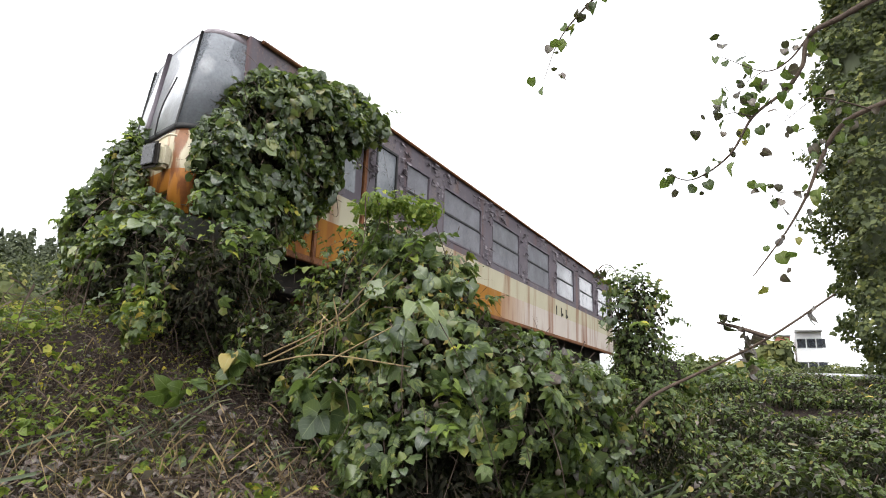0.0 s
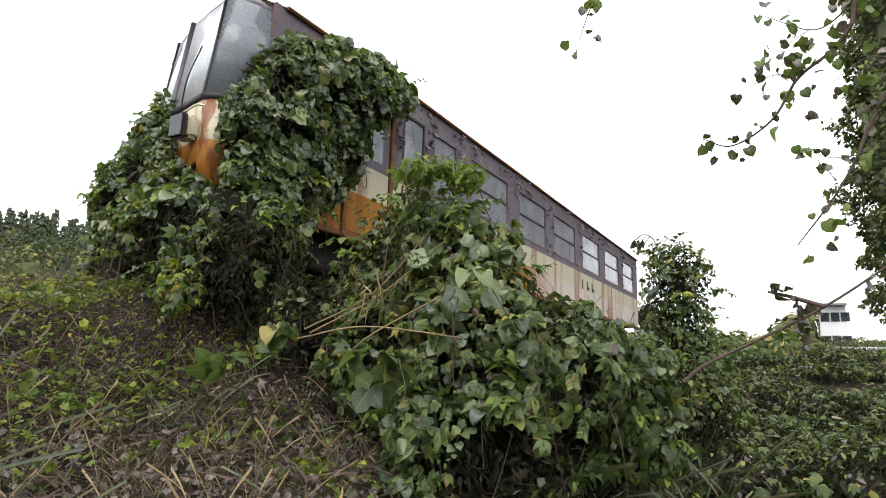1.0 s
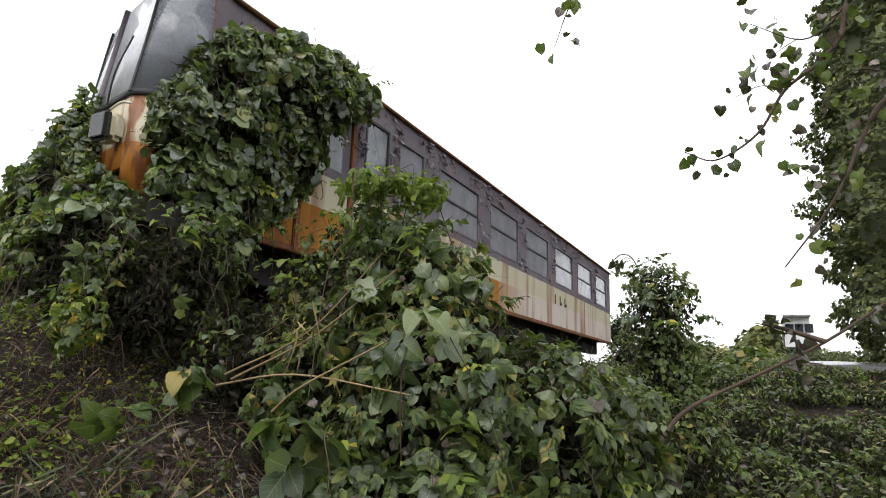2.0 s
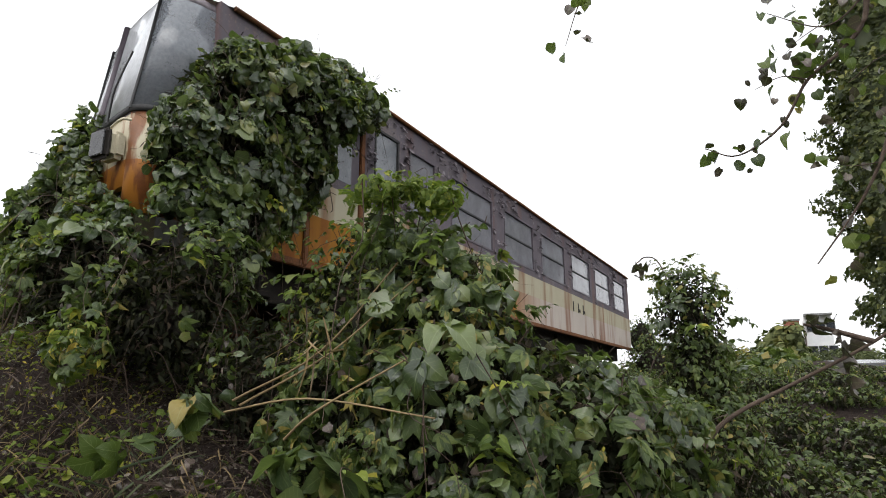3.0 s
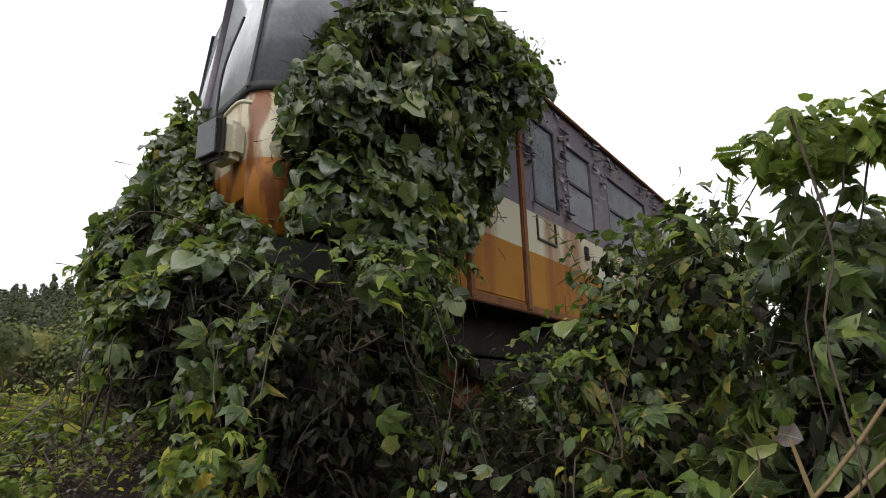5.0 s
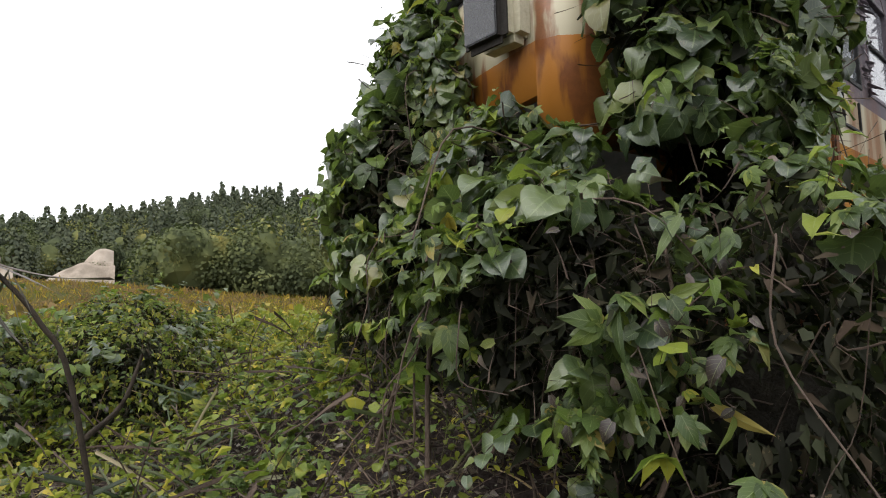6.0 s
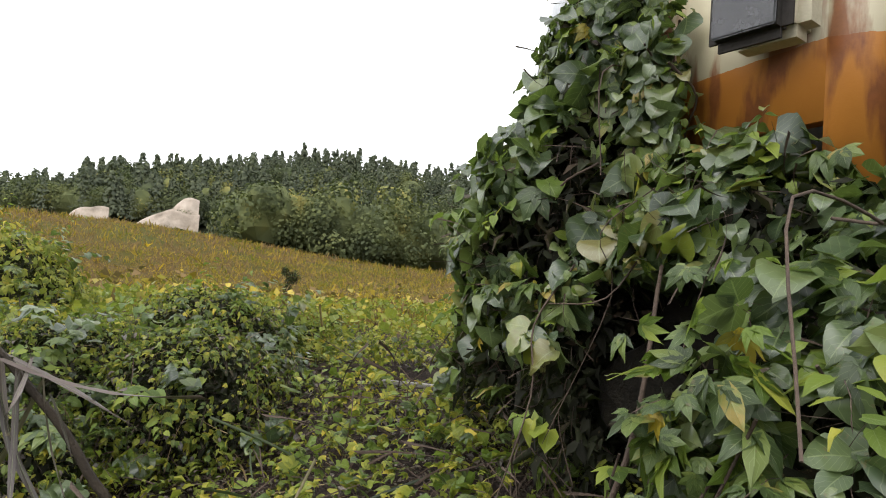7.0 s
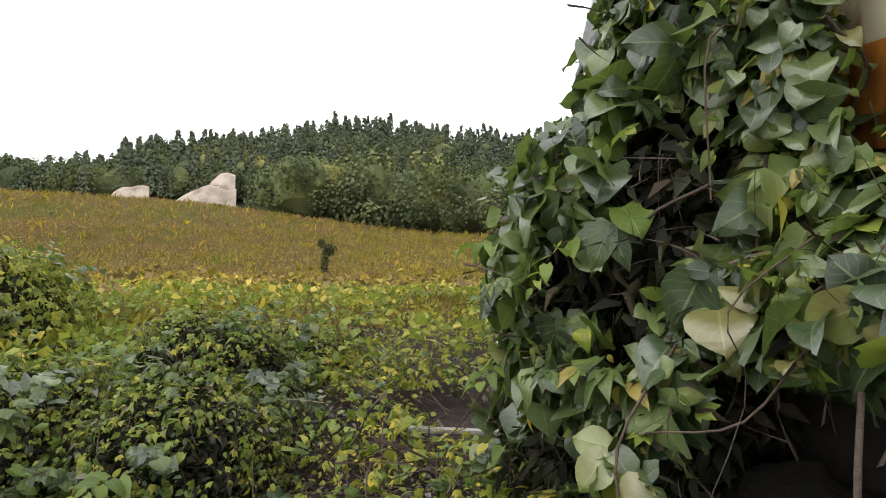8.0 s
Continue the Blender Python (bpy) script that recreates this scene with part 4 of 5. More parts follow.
sapling = thicket("ivy_sapling", "slender sapling wrapped in small-leaved vine", "sapling",
        [(3.03, 2.72, 0.68, 0.31, 0.28, 0.42), (3.06, 2.65, 0.15, 0.26, 0.26, 0.5), (3.15, 2.5, -0.4, 0.4, 0.4, 0.45)],
        [(T_SMALL, HOP, "foliage", 2600, 0.025, 0.06), (T_PALM, HOP, "foliage", 500, 0.04, 0.07)], floor=above, stems=10, shrink=0.6, gap=-0.2, sprays=40, reach=0.25)
thicket("trackside_bush", "leafy weeds along the foot of the railcar", "bush",
        [(0.5, 1.55, 0.3, 0.42, 0.5, 0.6), (0.62, 2.2, 0.4, 0.5, 0.5, 0.55)] + [(0.75, 2.6 + 1.15 * i, 0.05 + 0.06 * math.sin(i * 2.1), 0.6, 0.8, 0.52) for i in range(11)] + [(1.7, 1.9 + 1.2 * i, -0.3, 0.7, 0.8, 0.5 + 0.1 * math.sin(i)) for i in range(10)],
        [(T_SMALL, HOP, "foliage", 8000, 0.03, 0.07), (T_PALM, HOP, "foliage", 1200, 0.04, 0.085), (T_WILLOW, BLADE, "foliage", 700, 0.08, 0.15)], floor=above, stems=10)
# out of view behind the body; added to block the bright sky beneath it
thicket("trackside_bush", "unseen weeds added behind the railcar to close the gap beneath it", "bush",
        [(-2.9, 3.0 + 1.5 * i, 0.45, 0.5, 1.0, 0.55) for i in range(8)],
        [(T_SMALL, HOP, "foliage", 2600, 0.05, 0.1)], floor=above)
thicket("trackside_bush", "leafy weeds crowding the far end of the railcar", "bush",
        [(0.6, 14.6, 0.7, 0.7, 0.8, 0.8), (1.2, 15.8, 0.6, 1.0, 0.9, 0.9), (0.2, 15.6, 1.5, 0.6, 0.5, 0.7)],
        [(T_SMALL, HOP, "foliage", 2600, 0.05, 0.11)], floor=above)
thicket("bank_bush", "low brambles and broad bamboo grass on the bank", "bush",
        [(3.5 + 0.75 * (i % 5), 2.2 + 1.25 * (i // 5) + 0.4 * (i % 2), float(height(3.5 + 0.75 * (i % 5), 2.2 + 1.25 * (i // 5))) + 0.08 + 0.06 * math.sin(i * 1.7), 0.7, 0.85, (0.34 if i < 20 else 0.16) + 0.06 * math.sin(i * 2.3)) for i in range(45)],
        [(T_SMALL, HOP, "foliage", 11000, 0.03, 0.08), (T_PALM, HOP, "foliage", 1800, 0.05, 0.1), (T_WILLOW, BLADE, "foliage", 350, 0.07, 0.13), (T_SMALL, LITTER, "foliage", 3000, 0.03, 0.08), (T_WILLOW, YELLOW, "foliage", 70, 0.1, 0.2)], floor=above, shrink=0.8, gap=-0.1, sprays=70, reach=0.35)
thicket("field_mound", "green vines over a brush heap beside the field", "bush",
        [(-3.15, -0.55, 0.45, 0.6, 0.5, 0.44), (-2.5, -0.75, 0.34, 0.55, 0.45, 0.4), (-2.9, -1.25, 0.36, 0.6, 0.45, 0.38), (-3.6, 0.05, 0.34, 0.6, 0.55, 0.38), (-2.1, -1.5, 0.24, 0.5, 0.35, 0.28)],
        [(T_SMALL, HOP, "foliage", 4200, 0.014, 0.034), (T_SMALL, MEADOW, "foliage", 6200, 0.014, 0.034), (T_PALM, MEADOW, "foliage", 1700, 0.02, 0.042), (T_PALM, BRIGHT, "foliage", 1500, 0.02, 0.042), (T_SMALL, LITTER, "foliage", 1300, 0.018, 0.04), (T_STEM, STRAW, "dry_stems", 260, 0.08, 0.24)], floor=above, stems=45, gap=-0.12, sprays=120, reach=0.22)
thicket("field_mound", "bright green vine heap beside the field", "bush",
        [(-4.7, -1.5, 0.55, 0.8, 0.55, 0.6), (-5.5, -1.5, 0.4, 0.9, 0.7, 0.6)],
        [(T_SMALL, MEADOW, "foliage", 3000, 0.03, 0.06), (T_PALM, MEADOW, "foliage", 900, 0.04, 0.07)], floor=above, gap=-0.2, sprays=60, reach=0.3)


# ---------------------------------------------------------------- ground cover
def scatter(name, label, template, mat, n, area, lo, hi, upright=0.0, lift=0.01, tilt=0.35, dens=None, category="plants", clump=0.0):
    x0, x1, y0, y1 = area
    p = np.stack([rng.uniform(x0, x1, n), rng.uniform(y0, y1, n), np.zeros(n)], 1)
    if dens:
        p = p[np.array([dens(a, b) for a, b in p[:, :2]])]
    inside = (p[:, 0] > -2.55) & (p[:, 0] < 0.1) & (p[:, 1] > 0.2) & (p[:, 1] < LONG)
    p = p[~inside]
    k = len(p)
    p[:, 2] = height(p[:, 0], p[:, 1]) + lift + rng.random(k) * lift
    if upright:
        z = np.concatenate([rng.normal(size=(k, 2)), rng.normal(scale=0.15, size=(k, 1))], 1)
        a = np.array([0, 0, 1.0]) + rng.normal(scale=tilt, size=(k, 3))
    else:
        z = np.array([0, 0, 1.0]) + rng.normal(scale=tilt, size=(k, 3))
        a = rng.normal(size=(k, 3))
    s = lo + (hi - lo) * rng.random(k) ** 1.5
    if clump:
        s = s * np.clip([0.75 + 1.1 * noise.noise(Vector((a * clump, b * clump, 8))) for a, b in p[:, :2]], 0.35, 1.7)
    return tagged(leaf_stuff(name, template, mat, p, frames(z, a), s), label, category)


def patchy(cut, f=1.1, seed=0.0):
    return lambda x, y: noise.noise(Vector((x * f, y * f, seed))) > cut


def off_slope(cut, f, seed):
    """Patches of weeds that thin out on the bare slope before the railcar."""
    return lambda x, y: noise.noise(Vector((x * f, y * f, seed))) > cut + (0.3 if 0.3 < x < 3.4 and -3.2 < y < -0.2 else 0.0)


scatter("leaf_litter", "wet brown dead leaves lying on the bank", T_SMALL, LITTER, 13000, (-3.5, 6, -4.5, 1.5), 0.02, 0.05, lift=0.03, tilt=0.5, category="dead leaves")
scatter("leaf_litter", "large curled dead leaves heaped on the slope", T_LOBED, LITTER, 4200, (0.9, 4.2, -3.4, -0.2), 0.02, 0.055, lift=0.05, tilt=0.75, category="dead leaves")
scatter("dead_vine", "thin dead vine runners over the slope", T_STEM, VINE, 9000, (-3.0, 4.4, -3.4, 0.3), 0.12, 0.42, lift=0.05, tilt=0.5, category="dead vines")
scatter("dry_grass", "thin dry stems standing and leaning over the slope", T_STEM, STRAW, 3200, (0.2, 4.4, -3.3, -0.2), 0.1, 0.32, upright=1, lift=0.0, tilt=0.8, category="dry grass")
scatter("leaf_litter", "fine brown litter beside the railcar's front", T_FLAT, LITTER, 12000, (-2.4, 1.4, -2.3, 0.2), 0.01, 0.028, lift=0.03, tilt=0.6, category="dead leaves")
scatter("dry_grass", "flattened straw beside the path", T_BLADE, STRAW, 600, (-2.4, 1.4, -2.3, 0.2), 0.06, 0.2, lift=0.03, tilt=0.4, category="dry grass")
scatter("ground_weed", "fresh green weeds along the path", T_SMALL, MEADOW, 18000, (-5, 1.2, -3.0, 0.4), 0.014, 0.034, lift=0.06, tilt=0.6, dens=patchy(-0.12, 1.4, 6.0), category="weeds")
scatter("ground_weed", "creeping fresh green leaves beside the railcar's front", T_LOBED, BRIGHT, 2600, (-2.6, 0.9, -2.2, 0.1), 0.02, 0.06, lift=0.07, tilt=0.45, dens=patchy(-0.1, 1.3, 12.0), category="weeds")
scatter("ground_weed", "sparse bright seedlings in the litter", T_PALM, BRIGHT, 2200, (0.2, 4.2, -3.2, -0.3), 0.025, 0.06, lift=0.08, tilt=0.5, dens=patchy(0.0, 1.9, 1.0), category="weeds")
heap = thing("leaf_litter", "broad dead kudzu leaves lying singly on the slope", "dead leaves")
hp = np.stack([rng.uniform(1.0, 3.2, 120), rng.uniform(-2.3, -0.5, 120), np.zeros(120)], 1)
hp[:, 2] = height(hp[:, 0], hp[:, 1]) + 0.09
leaf_objects("dead_leaf", T_LOBED, LITTER, hp, frames(np.array([0, -0.3, 1.0]) + rng.normal(scale=0.45, size=hp.shape), rng.normal(size=hp.shape)), rng.uniform(0.04, 0.085, 120), heap)
scatter("leaf_litter", "small brown leaf fragments and twigs on the earth", T_FLAT, LITTER, 14000, (-3.5, 6, -4.5, 1.5), 0.012, 0.032, lift=0.03, tilt=0.8, category="dead leaves")
scatter("dry_grass", "pale straw stalks lying over the bank", T_BLADE, STRAW, 1000, (-3.5, 5, -3.5, 1.5), 0.08, 0.24, lift=0.04, tilt=0.5, category="dry grass")
scatter("ground_weed", "small bright weeds sprouting from the litter", T_SMALL, BRIGHT, 9000, (-3.5, 6, -4, 2), 0.02, 0.05, lift=0.07, tilt=0.5, dens=off_slope(0.05, 1.1, 0.0), category="weeds")
scatter("ground_weed", "lobed hop vine creeping over the ground", T_PALM, HOP, 9500, (-3.6, 7, -4, 3), 0.025, 0.06, lift=0.09, tilt=0.5, dens=off_slope(0.0, 0.8, 4.0), category="weeds")
scatter("ground_weed", "creeping leaves between bank and field", T_TUFT, MEADOW, 26000, (-8, -0.6, -4.5, 4), 0.024, 0.055, lift=0.1, tilt=0.7, dens=lambda x, y: noise.noise(Vector((x * 1.3, y * 1.3, 2.0))) > (0.06 if x > -3.2 else -0.35), category="weeds")
scatter("ground_weed", "weeds and seedlings beside the weathered plank", T_PALM, MEADOW, 1500, (-3.4, -0.9, -0.7, 1.2), 0.025, 0.06, lift=0.08, tilt=0.5, dens=patchy(-0.2, 1.6, 15.0), category="weeds")
scatter("long_grass", "arching green grass blades", T_BLADE, BLADE, 260, (2.5, 3.6, 0.2, 1.8), 0.2, 0.45, upright=1, lift=0.0, tilt=0.5, dens=patchy(-0.05, 1.5, 7.0), category="grass")
scatter("long_grass", "thin grass blades on the bank", T_BLADE, BLADE, 4500, (-4, 5, -3.2, -0.2), 0.08, 0.26, upright=1, lift=0.0, tilt=0.6, dens=patchy(0.15, 1.7, 9.0), category="grass")

# the open field: denser and smaller near, larger far
for (x0, x1, y0, y1), n, lo, hi in (((-16, -5.0, -9, 12), 46000, 0.1, 0.28), ((-40, -14, -22, 34), 70000, 0.18, 0.42), ((-88, -36, -35, 60), 46000, 0.35, 0.7)):
    scatter("field_weeds", "yellowing goldenrod and dry grass filling the field", T_WISP, FIELD, n, (x0, x1, y0, y1), lo, hi, upright=1, lift=0.0, tilt=0.75, clump=3.0 * 0.2 / hi, category="field weeds")
scatter("field_weeds", "fresh green weeds at the field's near edge", T_FLAT, MEADOW, 150000, (-34, -3.2, -10, 18), 0.035, 0.105, lift=0.15, tilt=0.9, dens=lambda x, y: noise.noise(Vector((x * 0.5, y * 0.5, 3.0))) + 0.4 * noise.noise(Vector((x * 2.1, y * 2.1, 5.0))) > -0.25 + 0.028 * max(0.0, -x - 9), category="field weeds")
scatter("field_weeds", "yellow flowering tops in the field", T_FLAT, YELLOW, 75000, (-50, -4.6, -20, 34), 0.035, 0.11, lift=0.2, tilt=0.9, dens=lambda x, y: noise.noise(Vector((x * 0.8, y * 0.8, 2.0))) + 0.5 * noise.noise(Vector((x * 0.15, y * 0.4, 6.0))) > 0.12, category="field weeds")
scatter("field_weeds", "russet seed heads and dry grass tops in the field", T_FLAT, FIELD, 110000, (-60, -6, -24, 40), 0.04, 0.14, lift=0.24, tilt=1.2, dens=lambda x, y: noise.noise(Vector((x * 0.35, y * 0.7, 14.0))) > -0.2 - 0.01 * (-x - 20), category="field weeds")
scatter("roadside_weeds", "green verge weeds beside the lane", T_WISP, HOP, 20000, (2.6, 26, 8, 60), 0.15, 0.4, upright=1, lift=0.0, tilt=0.4, dens=lambda x, y: x < 3.8 or (y < 60 and noise.noise(Vector((x * 0.3, y * 0.3, 5))) > -0.3 and not (4 < x < 26 and 8.5 < y < 40)), category="weeds")


# ---------------------------------------------------------------- single stalks and branches
def stalks(name, label, runs, mat, r0, r1, category="stalk"):
    base = thing(name, label, category)
    for pts in runs:
        line = smooth_line(pts, 5)
        bm = bmesh.new()
        tube(bm, line, [r0 + (r1 - r0) * i / len(line) for i in range(len(line))], 6)
        link_bm("stem", bm, mat, base)
    return base


dead = stalks("dead_stalk", "dark withered weed stalk bent over, hung with dry leaves", [
    [(-0.5, -1.22, 0.05), (-0.5, -1.31, 0.6), (-0.52, -1.37, 0.74), (-0.55, -1.43, 0.83), (-0.6, -1.53, 0.93), (-0.66, -1.7, 0.97)],
    [(-0.5, -1.28, 0.48), (-0.45, -1.22, 0.55), (-0.44, -1.18, 0.66)]], DARK_STEM, 0.0075, 0.004)
dp = np.linspace((-0.53, -1.41, 0.84), (-0.64, -1.68, 0.99), 34) + rng.normal(scale=0.012, size=(34, 3))
leaf_stuff("withered_leaves", leaflet(5, 0.03, 0.2, 0.3, 0.15), LITTER, dp, frames(rng.normal(size=(34, 3)), np.array([0, 0, -1.0]) + rng.normal(scale=0.12, size=(34, 3))), rng.uniform(0.08, 0.26, 34), dead)
stalks("straw_stalk", "broken dry reed stalks crossing the mound", [
    [(1.6, -0.55, 0.05), (1.95, -0.42, 0.25), (2.25, -0.3, 0.62)], [(1.5, -0.5, 0.0), (2.0, -0.55, 0.06), (2.6, -0.6, 0.0)], [(1.85, -0.5, -0.1), (2.1, -0.6, 0.02), (2.5, -0.55, 0.22)],
    [(1.62, -0.53, 0.03), (1.98, -0.4, 0.24), (2.3, -0.25, 0.55)]], STRAW, 0.0055, 0.003)
sp = np.array([1.97, -0.46, 0.3]) + rng.normal(scale=(0.05, 0.04, 0.04), size=(13, 3))
tagged(leaf_stuff("dry_blade", leaflet(5, 0.024, 0, 0.5, 0.35), STRAW, sp, frames(rng.normal(size=(13, 3)), np.array([0, -0.1, -1.0]) + rng.normal(scale=0.35, size=(13, 3))), rng.uniform(0.1, 0.22, 13)), "tan dry reed blades hanging over the mound", "dry grass")
stalks("vine_trunk", "bare twisted vine hanging under the railcar's corner", [
    [(0.3, -0.5, 0.1), (0.45, -0.4, 0.5), (0.35, -0.25, 0.95)], [(-0.5, -0.5, 0.3), (-0.35, -0.45, 0.7), (-0.4, -0.3, 1.1)], [(-0.15, -0.58, 0.3), (-0.2, -0.5, 0.7), (-0.05, -0.4, 1.0)]], VINE, 0.008, 0.004, "vine")
bm = bmesh.new()
box(bm, -0.19, 0.19, -0.022, 0.022, 0.0, 0.018, 0.004)
bmesh.ops.transform(bm, matrix=pose(-2.05, 0.2, float(height(-2.05, 0.2)) + 0.08, 0, 3, 66), verts=bm.verts)
tagged(link_bm("plank", bm, WEATHERED), "weathered pale plank lying in the weeds", "plank")
stalks("fallen_branch", "pale fallen branch lying on the litter", [[(-2.9, -1.75, 0.34), (-2.6, -1.5, 0.38), (-2.25, -1.3, 0.42)]], VINE, 0.014, 0.009, "branch")

# the arching sapling stem on the bank
arch_stem = stalks("arching_sapling", "thin bare sapling arching out over the bank", [
    [(2.95, 1.55, -0.8), (3.01, 1.6, -0.55), (3.17, 1.7, -0.24), (3.32, 1.8, -0.07), (3.68, 1.95, 0.13), (4.12, 2.0, 0.37), (4.57, 2.1, 0.69)],
    [(4.12, 2.0, 0.37), (3.91, 2.0, 0.45), (3.77, 2.0, 0.49)]], VINE, 0.02, 0.008, "sapling")
ap = np.array([(4.0, 2.0, 0.38), (3.9, 2.0, 0.5), (3.95, 2.0, 0.44), (4.0, 2.0, 0.25), (3.98, 2.0, 0.15), (3.8, 2.0, 0.52), (4.42, 2.1, 0.58)])
leaf_stuff("hanging_leaves", T_TRI, LITTER, ap, frames(rng.normal(size=(7, 3)), np.array([0, 0, -1.0]) + rng.normal(scale=0.3, size=(7, 3))), rng.uniform(0.09, 0.15, 7), arch_stem)


leaf_stuff("withered_leaves", T_TRI, LITTER, np.array([(2.57, 3.19, 1.2), (2.6, 3.17, 1.16), (2.55, 3.2, 1.1)]), frames(rng.normal(size=(3, 3)), np.array([[0, 0, -1.0]] * 3)), np.array([0.11, 0.13, 0.1]), sapling)
bm = bmesh.new()
tube(bm, smooth_line([(2.95, 2.75, 0.7), (2.8, 2.95, 1.14), (2.66, 3.12, 1.25), (2.57, 3.19, 1.22)], 4), [0.006] * 13, 5)
link_bm("stem", bm, VINE, sapling)


def tree(name, label, at, runs, trunk, category="tree"):
    base = thing(name, label, category, at=(0, 0, 0))
    for pts, r0, r1 in [trunk] + runs:
        line = smooth_line(pts, 6)
        bm = bmesh.new()
        tube(bm, line, [r0 + (r1 - r0) * (i / (len(line) - 1)) ** 0.8 for i in range(len(line))], 8)
        link_bm("trunk" if (pts is trunk[0]) else "branch", bm, BARK if r0 > 0.05 else VINE, base)
    return base


# ---------------------------------------------------------------- overhanging tree by the bank
BR = [
    ([(8.3, 4.2, 3.2), (6.4, 4.0, 3.2), (5.34, 4.0, 2.94), (4.94, 4.0, 2.75), (4.72, 4.0, 2.38), (4.57, 4.0, 2.03), (4.35, 4.0, 1.66), (4.01, 4.0, 1.21)], 0.045, 0.006),
    ([(8.2, 4.2, 4.7), (6.3, 4.1, 4.35), (5.49, 4.0, 4.17), (5.07, 4.0, 4.01), (4.76, 4.0, 3.87), (4.66, 4.0, 3.51), (4.45, 4.0, 3.25), (4.14, 4.0, 3.02), (3.87, 4.0, 2.6), (3.47, 4.0, 2.37), (3.17, 4.0, 2.5)], 0.05, 0.005),
    ([(4.76, 4.0, 3.87), (4.54, 4.0, 3.62), (4.29, 4.0, 3.55), (3.88, 4.0, 3.83)], 0.014, 0.004),
    ([(4.14, 4.0, 3.02), (3.93, 4.0, 3.11), (3.68, 4.0, 3.03)], 0.008, 0.003),
    ([(8.1, 4.2, 5.2), (5.8, 3.4, 5.5), (4.4, 2.9, 5.0), (3.67, 2.6, 4.66), (3.02, 2.6, 4.25), (2.62, 2.6, 3.95), (2.35, 2.6, 3.65), (2.18, 2.6, 3.22)], 0.035, 0.003),
    ([(5.2, 3.95, 2.88), (4.9, 3.85, 3.0), (4.71, 3.8, 3.01), (4.43, 3.8, 2.82)], 0.01, 0.003),
    ([(4.61, 4.0, 2.09), (4.35, 4.0, 2.1), (4.11, 4.0, 2.26)], 0.006, 0.002),
    ([(4.3, 4.0, 3.56), (4.1, 4.0, 3.45), (3.95, 4.0, 3.3)], 0.006, 0.002),
]
over = tree("overhanging_tree", "thin dark branches with sparse ragged autumn leaves", None, BR,
            ([(8.6, 4.2, -1.2), (8.5, 4.2, 1.0), (8.3, 4.2, 3.0), (8.2, 4.2, 4.8), (8.0, 4.2, 6.2)], 0.16, 0.06))
lp, la = [], []
for pts, r0, r1 in BR:
    line = smooth_line(pts, 8)
    for q in line[len(line) // 3:]:
        for _ in range(2):
            if rng.random() < 0.48:
                lp.append(Vector(q) + Vector(rng.normal(scale=(0.12, 0.06, 0.12))))
lp = np.array(lp)
lz = rng.normal(size=lp.shape) + np.array([0, -0.8, 0.2])
leaf_stuff("foliage", T_OVATE, HOP, lp[::2], frames(lz[::2], np.array([0, 0, -1.0]) + rng.normal(scale=0.4, size=lp[::2].shape)), rng.uniform(0.07, 0.14, len(lp[::2])), over)
leaf_stuff("foliage", T_OVATE, LITTER, lp[1::2], frames(lz[1::2], np.array([0, 0, -1.0]) + rng.normal(scale=0.4, size=lp[1::2].shape)), rng.uniform(0.05, 0.12, len(lp[1::2])), over)


# ---------------------------------------------------------------- cypresses by the lane
def cypress(x, y, tall, wide, seed):
    g = np.random.default_rng(seed)
    z0 = float(height(x, y))
    base = thing("cypress", "tall dense dark-green cypress beside the lane", "tree", group="cypresses by the lane")
    bm = bmesh.new()
    tube(bm, [(x, y, z0 - 0.1), (x, y, z0 + 1.5), (x + 0.1, y, z0 + tall * 0.9)], [0.7, 0.5, 0.05], 10)
    link_bm("trunk", bm, BARK, base)
    bm = bmesh.new()
    tube(bm, [(x, y, z0 + 1.6 + k * (tall - 2) / 6) for k in range(7)], [wide * w for w in (0.35, 0.55, 0.6, 0.55, 0.45, 0.3, 0.1)], 10)
    link_bm("inner_crown", bm, CONIFER, base)
    n = 52000
    h = g.random(n) ** 0.85
    ang = g.uniform(0, 2 * math.pi, n)
    prof = wide * np.minimum(1, (1 - h) * 1.6 + 0.06) * np.minimum(1, 0.62 + h * 2.4)
    lump = np.array([0.8 + 0.45 * noise.noise(Vector((math.cos(a) * 1.6, math.sin(a) * 1.6, q * tall * 0.8 + seed))) + 0.2 * noise.noise(Vector((math.cos(a) * 5, math.sin(a) * 5, q * tall * 2.2))) for a, q in zip(ang, h)])
    r = prof * lump * (0.72 + 0.28 * np.sqrt(g.random(n)))
    p = np.stack([x + r * np.cos(ang), y + r * np.sin(ang), z0 + 0.35 + h * (tall - 0.35)], 1)
    out = np.stack([np.cos(ang), np.sin(ang), np.zeros(n)], 1)
    rot = frames(out * 0.7 + np.array([0, 0, 0.4]) + g.normal(scale=0.5, size=(n, 3)), out * 0.7 + np.array([0, 0, -0.5]) + g.normal(scale=0.5, size=(n, 3)))
    leaf_stuff("crown", T_FLAT, CYPRESS, p, rot, g.uniform(0.12, 0.36, n), base)


cypress(9.7, 30.0, 27.0, 3.9, 1)
cypress(15.5, 31.5, 27.0, 3.8, 2)
scatter("roadside_litter", "brown needles lying round the cypress foot", T_FLAT, LITTER, 5000, (7.6, 13, 26.5, 32), 0.08, 0.2, lift=0.05, tilt=0.5, category="dead leaves")


